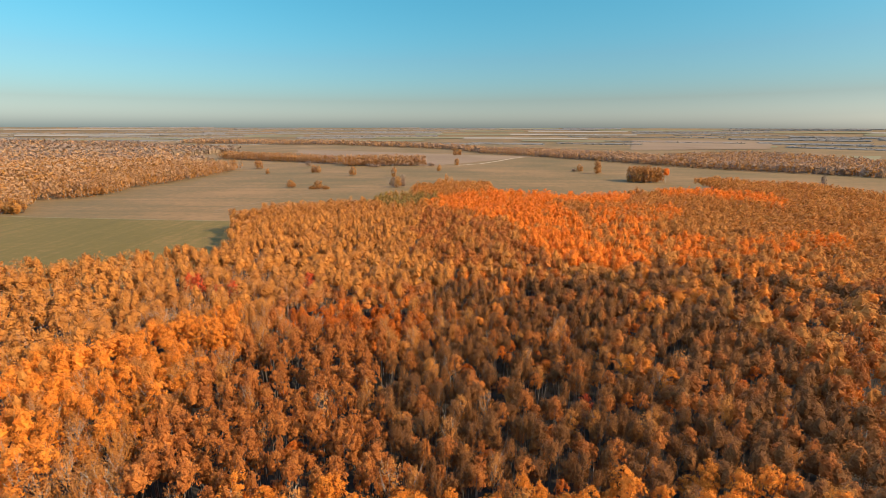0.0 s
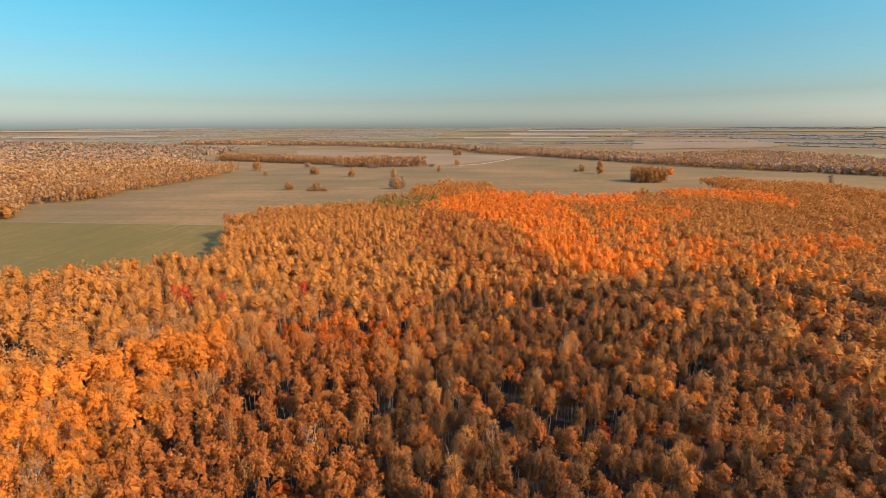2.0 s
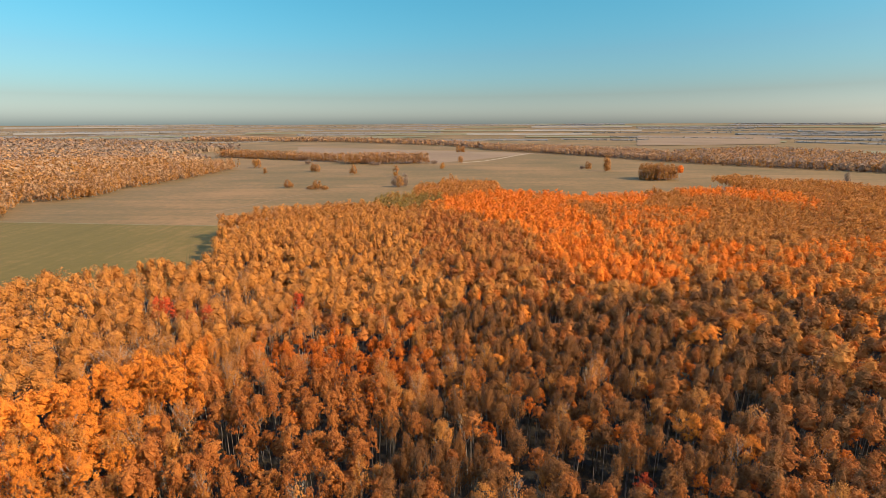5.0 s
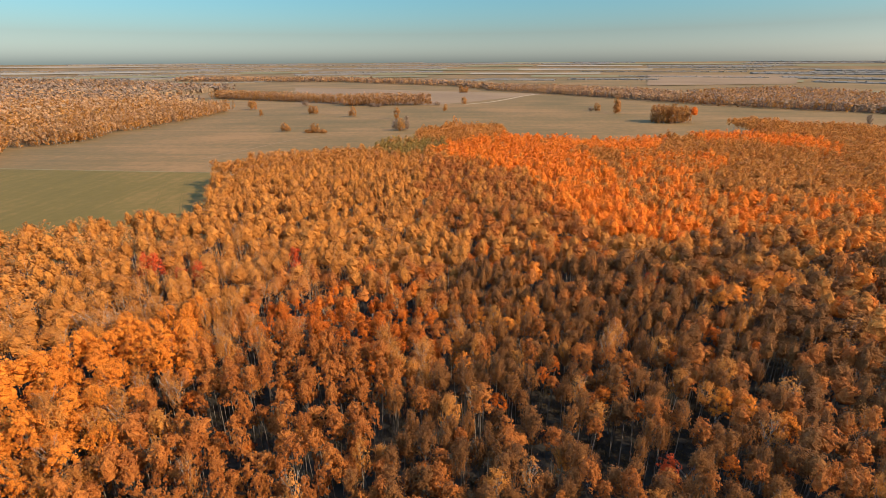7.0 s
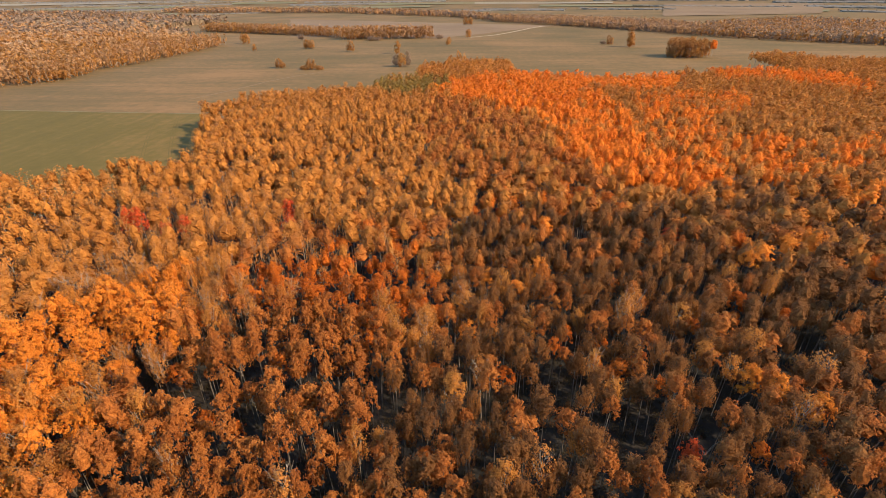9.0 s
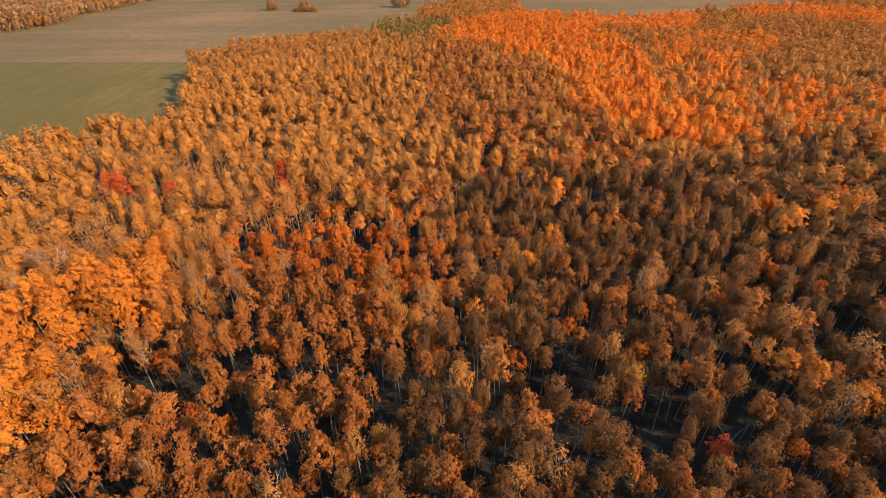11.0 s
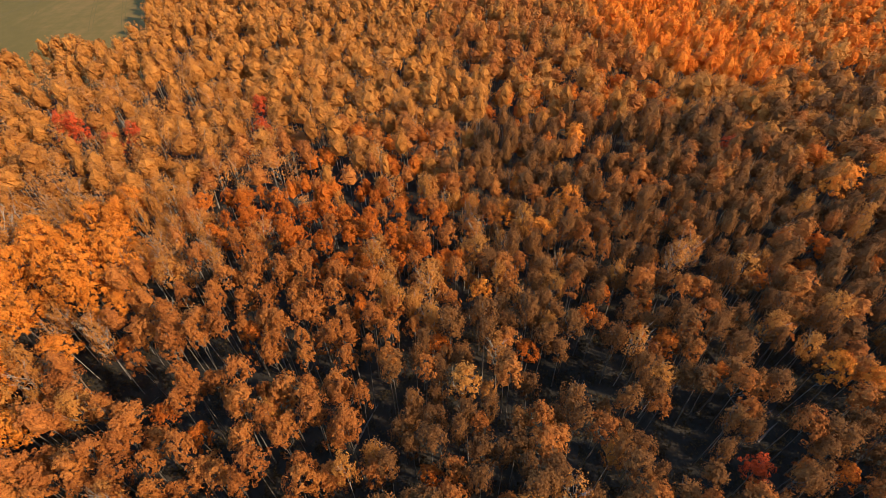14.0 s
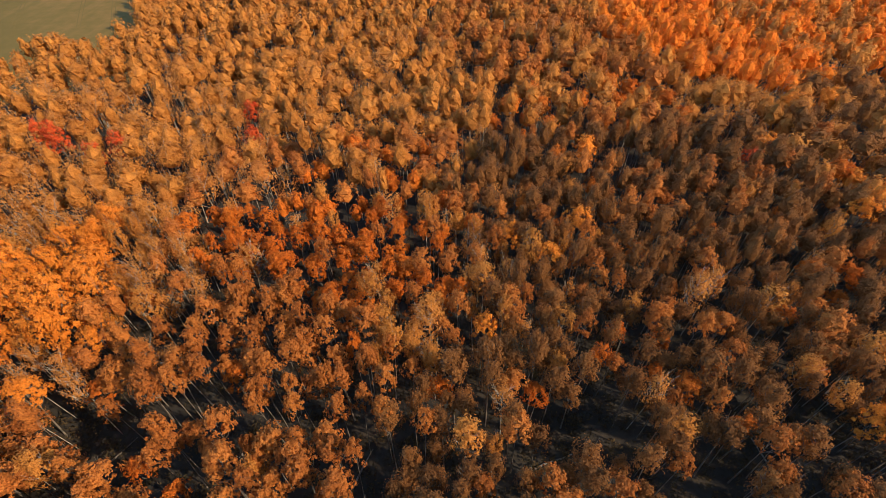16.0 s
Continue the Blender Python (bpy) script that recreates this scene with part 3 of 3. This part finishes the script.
DEEP_GAPS += [(-96, 235), (-114, 260), (-92, 248), (-67, 241), (-70, 214), (-92, 203), (-56, 194), (-51, 146), (-73, 132), (-53, 125),
              (-38, 134), (-44, 155), (-82, 123), (-46, 127), (71, 213), (86, 203), (101, 246), (134, 265), (115, 191), (127, 225), (75, 265), (66, 185)]
NOTED = [  # trees that stand out: x, y, kind, height
    (-103, 178, "maple", 23), (-99, 177, "maple", 23), (-90, 173, "maple", 20), (-86, 177, "maple", 20), (-59, 197, "maple", 18), (-55, 184, "maple", 18), (69, 176, "maple", 17),
    (41, 94, "maple", 15.5), (29, 176, "golden", 20), (22, 149, "golden", 20), (16, 141, "golden", 18), (9, 148, "golden", 17), (3, 125, "golden", 17),
    (-39, 98, "ember", 15), (-46, 101, "ember", 14), (55, 108, "golden", 20), (60, 104, "golden", 20), (65, 101, "golden", 19), (40, 131, "bare", 21), (43, 133, "bare", 21),
    (6, 112, "bare", 18), (88, 198, "golden", 20), (-96, 152, "bare", 21), (-99, 156, "bare", 20), (-68, 105, "bare", 20)]
NOTED += [(-59, 111, "bare", 20), (-63, 114, "bare", 19), (-50, 135, "bare", 19), (-52, 119, "bare", 18), (8, 590, "birch", 28), (13, 586, "birch", 25), (205, 486, "birch", 25)]


def stand_of(x, y, rng):
    """Kind of tree for each place: birch in the main, other kinds where their stands lie."""
    n = len(x)
    kind = np.full(n, "birch", dtype="<U8")
    roll = rng.random(n)
    kind[roll < np.where((x < -35) & (y < 210), 0.40, 0.14)] = "bare"
    near = (y < 185) & (x > -62)
    kind[near & (roll > 0.55)] = "oak"
    kind[near & (roll > 0.86)] = "ember"
    jx, jy = x + rng.normal(0, 2.2, n), y + rng.normal(0, 2.2, n)
    for k, share, poly in STANDS:
        kind[inside(jx, jy, poly) & (rng.random(n) < share)] = k
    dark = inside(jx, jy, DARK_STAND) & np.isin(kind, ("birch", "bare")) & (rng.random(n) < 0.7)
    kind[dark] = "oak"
    return kind


def plant_wood():
    x, y, rng = scatter(WOOD, 4.95, 1.5, 11)
    tight = [(-118, 30), (-118, 112), (-96, 131), (-74, 151), (-58, 150), (-30, 160), (0, 168), (14, 188), (50, 188), (74, 178), (92, 141), (120, 110), (120, 30)]
    loose = ~inside(x, y, tight)
    x2, y2, _ = scatter(tight, 3.6, 1.25, 12)
    x, y = np.append(x[loose], x2), np.append(y[loose], y2)
    seen = np.abs(x - 2) < 0.93 * (y + 20) + 30
    seen &= y > 30
    for cx, cy, r in CLEARINGS:
        seen &= (x - cx) ** 2 + (y - cy) ** 2 > r * r
    for cx, cy in DEEP_GAPS:
        seen &= (x - cx) ** 2 + (y - cy) ** 2 > 3.3 ** 2
    for cx, cy, k, h in NOTED:
        seen &= (x - cx) ** 2 + (y - cy) ** 2 > 2.6 ** 2
    thin = np.where(inside(x, y, tight), 0.09, 0.03)
    seen &= rng.random(len(x)) > thin
    x, y = x[seen], y[seen]
    kind = stand_of(x, y, rng)
    high = rng.uniform(15.5, 22.0, len(x)) + 1.5 * np.sin(x * 0.031) * np.cos(y * 0.027)
    high = np.where(kind == "ember", high * 0.84, high)
    wide = rng.uniform(0.72, 1.3, len(x))
    wide = np.where(inside(x, y, tight), wide * 0.74, wide)
    wide = np.where((kind == "golden") & (x < -50), wide * 1.12, wide)
    x, y = np.append(x, [q[0] for q in NOTED]), np.append(y, [q[1] for q in NOTED])
    kind = np.append(kind, [q[2] for q in NOTED])
    high, wide = np.append(high, [q[3] for q in NOTED]), np.append(wide, [0.75 if q[1] < 140 else 1.0 for q in NOTED])
    tone = rng.random(len(x))
    close = (np.abs(x + 2) < 100) & (y < 152) | (kind == "maple") & (y < 230)
    order = np.argsort(np.hypot(x, (y - 105)))
    growers, count, rest = {}, {}, []
    for i in order:
        k = str(kind[i])
        if close[i] and count.get(k, 0) < 290:
            if k not in growers:
                growers[k] = Grower(k, 78, 17, 0.21, 6, 30 + len(growers), 11 if k == "bare" else 7, 5 if k == "bare" else 1, group="trees of the great wood")
            growers[k].plant(x[i], y[i], high[i], wide[i], rng.uniform(0, 6.3), (rng.normal(0, 0.03), rng.normal(0, 0.03)))
            count[k] = count.get(k, 0) + 1
        else:
            rest.append(i)
    rest = np.array(rest)
    rows = np.stack([x, y, high, wide, tone], 1)
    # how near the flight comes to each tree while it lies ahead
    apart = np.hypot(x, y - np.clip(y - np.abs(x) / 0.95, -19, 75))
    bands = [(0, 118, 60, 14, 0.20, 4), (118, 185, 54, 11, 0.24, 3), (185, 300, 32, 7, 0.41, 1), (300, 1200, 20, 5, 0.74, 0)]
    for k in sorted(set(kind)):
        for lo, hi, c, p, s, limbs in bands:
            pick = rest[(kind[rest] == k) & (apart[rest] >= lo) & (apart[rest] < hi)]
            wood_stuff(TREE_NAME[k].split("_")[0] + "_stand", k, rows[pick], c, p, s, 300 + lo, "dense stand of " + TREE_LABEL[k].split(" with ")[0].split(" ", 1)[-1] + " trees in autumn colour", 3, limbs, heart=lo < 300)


plant_wood()


def plant_rear():
    """The wood goes on beneath and behind the start of the flight."""
    x, y, rng = scatter([(-130, -110), (130, -110), (130, 31), (-130, 31)], 5.6, 1.6, 15)
    kind = np.where(rng.random(len(x)) < 0.3, "golden", "birch")
    rows = np.stack([x, y, rng.uniform(16, 21, len(x)), rng.uniform(0.9, 1.2, len(x)), rng.random(len(x))], 1)
    for k in ("birch", "golden"):
        wood_stuff(TREE_NAME[k].split("_")[0] + "_stand", k, rows[kind == k], 18, 6, 0.55, 44, "dense stand of autumn trees", heart=True)


plant_rear()


# ---------------------------------------------------------------- open country beyond the wood
def belt(name, poly, gap, kinds, seed, label, lod=(10, 6, 1.25), tall=(15, 22), share=1.0, wide=(0.9, 1.35)):
    x, y, rng = scatter(poly, gap, gap * 0.4, seed)
    keep = rng.random(len(x)) < share
    x, y = x[keep], y[keep]
    pick = rng.choice(len(kinds), len(x))
    for i, k in enumerate(kinds):
        q = pick == i
        rows = np.stack([x[q], y[q], rng.uniform(*tall, q.sum()), rng.uniform(*wide, q.sum()), rng.random(q.sum())], 1)
        wood_stuff(name, k, rows, *lod, seed + i, label)


LEFT_EDGE = [(-700, 420), (-470, 440), (-405, 447), (-440, 505), (-462, 530), (-424, 552), (-410, 590), (-424, 650), (-413, 700), (-404, 780), (-398, 860), (-401, 975)]
INNER_EDGE = [(x - 110, y) for x, y in LEFT_EDGE[2:]]
belt("birch_wood", [(-560, 425)] + LEFT_EDGE[1:] + INNER_EDGE[::-1], 7.0, ["lone", "far"], 201, "tan autumn birch wood along the field edge", (12, 5, 1.1))
belt("birch_wood", INNER_EDGE + [(-560, 1080), (-905, 1080), (-905, 425), (-560, 425)], 12.5, ["lone", "far"], 203, "tan autumn birch wood behind the field edge", (10, 4, 1.5), wide=(1.5, 2.1))
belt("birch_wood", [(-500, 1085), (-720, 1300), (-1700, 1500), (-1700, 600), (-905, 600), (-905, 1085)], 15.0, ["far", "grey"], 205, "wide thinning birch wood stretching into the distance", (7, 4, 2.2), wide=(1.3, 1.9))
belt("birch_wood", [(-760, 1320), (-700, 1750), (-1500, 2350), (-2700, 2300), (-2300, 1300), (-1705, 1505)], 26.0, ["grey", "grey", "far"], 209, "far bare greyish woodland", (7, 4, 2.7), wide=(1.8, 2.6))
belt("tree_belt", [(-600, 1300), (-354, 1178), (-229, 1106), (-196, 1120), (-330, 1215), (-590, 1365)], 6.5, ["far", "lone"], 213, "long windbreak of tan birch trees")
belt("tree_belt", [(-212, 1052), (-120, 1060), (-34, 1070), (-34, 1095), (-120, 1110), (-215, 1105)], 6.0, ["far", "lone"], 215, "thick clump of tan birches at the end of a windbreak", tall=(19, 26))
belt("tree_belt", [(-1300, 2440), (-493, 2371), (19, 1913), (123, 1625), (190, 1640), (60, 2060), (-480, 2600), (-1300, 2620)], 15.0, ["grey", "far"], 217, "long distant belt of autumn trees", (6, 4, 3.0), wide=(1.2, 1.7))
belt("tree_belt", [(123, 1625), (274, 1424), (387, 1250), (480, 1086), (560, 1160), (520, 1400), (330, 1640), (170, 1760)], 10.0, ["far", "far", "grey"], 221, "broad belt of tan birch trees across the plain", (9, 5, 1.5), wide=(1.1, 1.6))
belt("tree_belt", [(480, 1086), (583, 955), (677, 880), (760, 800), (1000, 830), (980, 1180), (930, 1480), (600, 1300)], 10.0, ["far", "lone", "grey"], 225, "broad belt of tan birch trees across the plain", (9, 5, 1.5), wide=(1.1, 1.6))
belt("grove", [(292, 742), (304, 730), (340, 734), (350, 748), (344, 768), (318, 776), (298, 764)], 5.0, ["lone"], 229, "compact round grove of orange-brown birches in the field", (32, 8, 0.6), tall=(20, 26))

# roof colours of the far woods, muted to stand in for haze
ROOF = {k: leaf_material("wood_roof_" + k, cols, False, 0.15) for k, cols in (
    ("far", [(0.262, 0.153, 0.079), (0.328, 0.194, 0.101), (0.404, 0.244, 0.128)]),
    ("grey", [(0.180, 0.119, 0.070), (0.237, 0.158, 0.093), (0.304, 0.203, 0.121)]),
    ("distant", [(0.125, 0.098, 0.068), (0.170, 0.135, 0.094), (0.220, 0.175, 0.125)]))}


def canopy(name, quad, kind, step, top, seed, label):
    """Closed roof of a far wood: one uneven sheet of crowns that falls to the ground at its edges."""
    rng = np.random.default_rng(seed)
    a, b, c, d = (np.array(p, float) for p in quad)
    n = max(4, int(max(np.linalg.norm(b - a), np.linalg.norm(c - d)) / step))
    m = max(4, int(max(np.linalg.norm(d - a), np.linalg.norm(c - b)) / step))
    u, v = np.meshgrid(np.linspace(0, 1, n + 1), np.linspace(0, 1, m + 1), indexing="ij")
    p = (a * (1 - u[..., None]) + b * u[..., None]) * (1 - v[..., None]) + (d * (1 - u[..., None]) + c * u[..., None]) * v[..., None]
    p += rng.uniform(-0.45, 0.45, p.shape) * step
    for edge, inner in ((p[0], p[1]), (p[-1], p[-2]), (p[:, 0], p[:, 1]), (p[:, -1], p[:, -2])):
        edge[...] = inner * 0.85 + edge * 0.15
    z = top * rng.uniform(0.55, 1.12, u.shape)
    rim = (u == 0) | (u == 1) | (v == 0) | (v == 1)
    z[rim] = -1.0
    z += ground_z(p[..., 0], p[..., 1])
    verts = np.concatenate([p, z[..., None]], 2).reshape(-1, 3)
    faces = []
    for i in range(n):
        for j in range(m):
            q = i * (m + 1) + j
            faces += [(q, q + m + 1, q + m + 2), (q, q + m + 2, q + 1)]
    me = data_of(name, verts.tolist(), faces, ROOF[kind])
    at = me.attributes.new("tone", "FLOAT", "POINT")
    at.data.foreach_set("value", rng.random(len(verts)).astype(np.float32))
    return tagged(new(name, me), label, "woodland", kind="stuff")


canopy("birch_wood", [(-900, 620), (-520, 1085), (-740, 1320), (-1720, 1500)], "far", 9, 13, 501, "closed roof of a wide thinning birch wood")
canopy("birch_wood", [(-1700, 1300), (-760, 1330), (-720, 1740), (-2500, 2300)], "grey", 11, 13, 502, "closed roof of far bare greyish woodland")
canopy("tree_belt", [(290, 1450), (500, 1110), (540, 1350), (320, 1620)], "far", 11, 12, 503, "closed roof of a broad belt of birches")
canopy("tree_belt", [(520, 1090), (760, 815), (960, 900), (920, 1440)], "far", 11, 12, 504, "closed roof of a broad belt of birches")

# far plain: bands of woods and pale fields towards the horizon
rng_far = random.Random(5)
for r, label_field in ((2500, 1), (2850, 2), (3150, 3), (3400, 4), (3650, 5), (3900, 6), (4150, 7), (4400, 8), (4620, 9)):
    a = -54.0
    while a < 54:
        w = rng_far.uniform(5, 17)
        if rng_far.random() < 0.5:
            depth = rng_far.uniform(60, 170)
            pts = []
            near, slant = r + rng_far.uniform(-110, 110), rng_far.uniform(-90, 90)
            for q, rr in ((a, near), (a + w * 0.5, near + slant * 0.5 + rng_far.uniform(-50, 20)), (a + w, near + slant), (a + w, near + slant + depth), (a + w * 0.5, near + slant * 0.5 + depth * 1.1), (a, near + depth)):
                pts.append((rr * math.sin(radians(q)), rr * math.cos(radians(q))))
            canopy("far_wood", [pts[0], pts[2], pts[3], pts[5]], "distant", 16, rng_far.uniform(4, 6.5), 300 + int(a * 7 + r), "strip of woodland far across the plain, greyed for haze")
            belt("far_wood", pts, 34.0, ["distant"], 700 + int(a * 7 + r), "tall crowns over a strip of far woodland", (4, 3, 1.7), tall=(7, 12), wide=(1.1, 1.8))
        elif rng_far.random() < 0.55:
            pts = [(rr * math.sin(radians(q)), rr * math.cos(radians(q))) for q, rr in ((a, r), (a + w, r + 20), (a + w, r + 170), (a, r + 190))]
            patch("far_field", pts, rng_far.choice([PALE, MEADOW]), "pale stubble field far across the plain", 1.2, 8)
        a += w * rng_far.uniform(0.8, 1.1)

# lone trees and bushes in the stubble: x, y, height, width, kind
LONE = [(-371, 985, 18, 3.3, "lone"), (-311, 862, 11, 1.4, "lone"), (-211, 667, 11, 1.9, "lone"), (-208, 669, 7, 1.6, "lone"), (-168, 652, 13, 2.3, "lone"),
        (-158, 650, 5, 2.4, "lone"), (-176, 651, 5, 1.9, "lone"), (-155, 847, 17, 2.3, "lone"), (-237, 898, 15, 2.1, "lone"), (-228, 894, 14, 2.0, "lone"),
        (-79, 808, 19, 1.9, "lone"), (-68, 671, 14, 2.0, "grey"), (-60, 669, 16, 2.0, "lone"), (-53, 673, 19, 1.9, "grey"), (-4, 942, 13, 1.8, "lone"), (-289, 1053, 12, 2.8, "grey")]
LONE += [(42, 1510, 21, 3.2, "lone"), (55, 1514, 19, 3.0, "lone"), (35, 1090, 16, 2.1, "lone"), (287, 884, 30, 2.2, "lone"), (290, 887, 20, 2.4, "lone"),
         (267, 932, 15, 1.5, "lone"), (258, 934, 6, 2.2, "grey"), (271, 930, 12, 1.3, "lone"), (540, 669, 18, 1.8, "grey"), (-150, 1035, 8, 3.4, "grey"), (-138, 1034, 7, 3.0, "grey"), (-22, 1068, 8, 3.2, "grey")]
LONE += [(-428, 588, 12, 2.9, "lone"), (-412, 450, 14, 3.3, "lone"), (-424, 452, 11, 2.6, "lone"), (349, 739, 23, 1.5, "aspen"), (346, 733, 20, 1.4, "aspen")]
lone_rng = np.random.default_rng(90)
for x, y, h, w, k in LONE:
    tree = new(TREE_NAME[k])
    tree.matrix_basis = pose(x, y, float(ground_z(x, y)), 0, 0, 0)
    stem_v, stem_f = trunk_pieces(lone_rng, k, 6, 5)
    part("trunk", data_of("trunk", [(p[0] * w * 0.8, p[1] * w * 0.8, p[2] * h / TALL) for p in stem_v], stem_f, BARK[k]), tree)
    part("crown", tri_mesh("crown", crown_points(lone_rng, k, int(60 + 12 * w), 18, 0.36, w, h), LEAF[k]), tree)
    tagged(tree, "bright orange aspen at the end of a birch grove" if k == "aspen" else "lone round birch with tan autumn crown in the stubble" if h < 16 else "tall lone birch with golden-brown crown in the stubble", "tree", "lone trees in the field")


# ---------------------------------------------------------------- undergrowth and fallen wood
def undergrowth():
    """Low shrubs and saplings on the forest floor where the canopy opens, leaves darkened to stand in for shade."""
    x, y, rng = scatter([(-100, 82), (110, 82), (120, 160), (-100, 160)], 2.6, 1.3, 401)
    keep = rng.random(len(x)) < 0.85
    x, y = x[keep], y[keep]
    n, per = len(x), 34
    c = np.stack([x, y, np.zeros(n)], 1)[:, None, :] + rng.normal(size=(n, per, 3)) * np.array([0.7, 0.7, 0.35])
    c[:, :, 2] = np.abs(c[:, :, 2]) * rng.uniform(0.8, 4.5, n)[:, None] + 0.3
    p = c.reshape(-1, 3)
    nrm = rng.normal(size=p.shape) * 0.5 + np.array([0, 0, 1.0])
    nrm /= np.linalg.norm(nrm, axis=1)[:, None]
    u = np.cross(nrm, rng.normal(size=p.shape))
    u /= np.linalg.norm(u, axis=1)[:, None]
    v = np.cross(nrm, u)
    s = rng.uniform(0.12, 0.28, len(p))[:, None]
    tri = np.stack([p + u * s * 1.2, p + (-0.5 * u + 0.8 * v) * s, p + (-0.5 * u - 0.8 * v) * s], 1).reshape(-1, 3)
    me = tri_mesh("undergrowth", tri, LEAF_STUFF["shaded_shrub"])
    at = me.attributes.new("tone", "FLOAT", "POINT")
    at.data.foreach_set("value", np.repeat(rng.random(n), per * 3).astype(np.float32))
    tagged(new("undergrowth", me), "low shrubs and saplings on the forest floor, coloured dark for shade", "shrubs", kind="stuff")


def fallen_log(x, y, length, turn):
    rng = random.Random(int(x * 13 + y))
    pts = [(length * (q - 0.5), rng.uniform(-0.1, 0.1), 0.16 + 0.05 * q) for q in (0, 0.3, 0.6, 1.0)]
    v, f = tube(pts, [0.19, 0.17, 0.14, 0.07], 7)
    ob = new("fallen_log", data_of("fallen_log", v, f, BARK_GREY))
    ob.matrix_basis = pose(x, y, 0.06, 0, 0, turn)
    tagged(ob, "fallen grey trunk lying on shade-darkened leaf litter", "log", "fallen trunks in the gaps")


undergrowth()
for x, y, length, turn in ((-17, 105, 9, 70), (-14, 99, 7, 120), (15, 108, 8, 20), (49, 108, 9, 100), (52, 105, 6, 35), (-58, 107, 8, 60), (77, 122, 8, 140), (-37, 104, 6, 15)):
    fallen_log(x, y, length, turn)
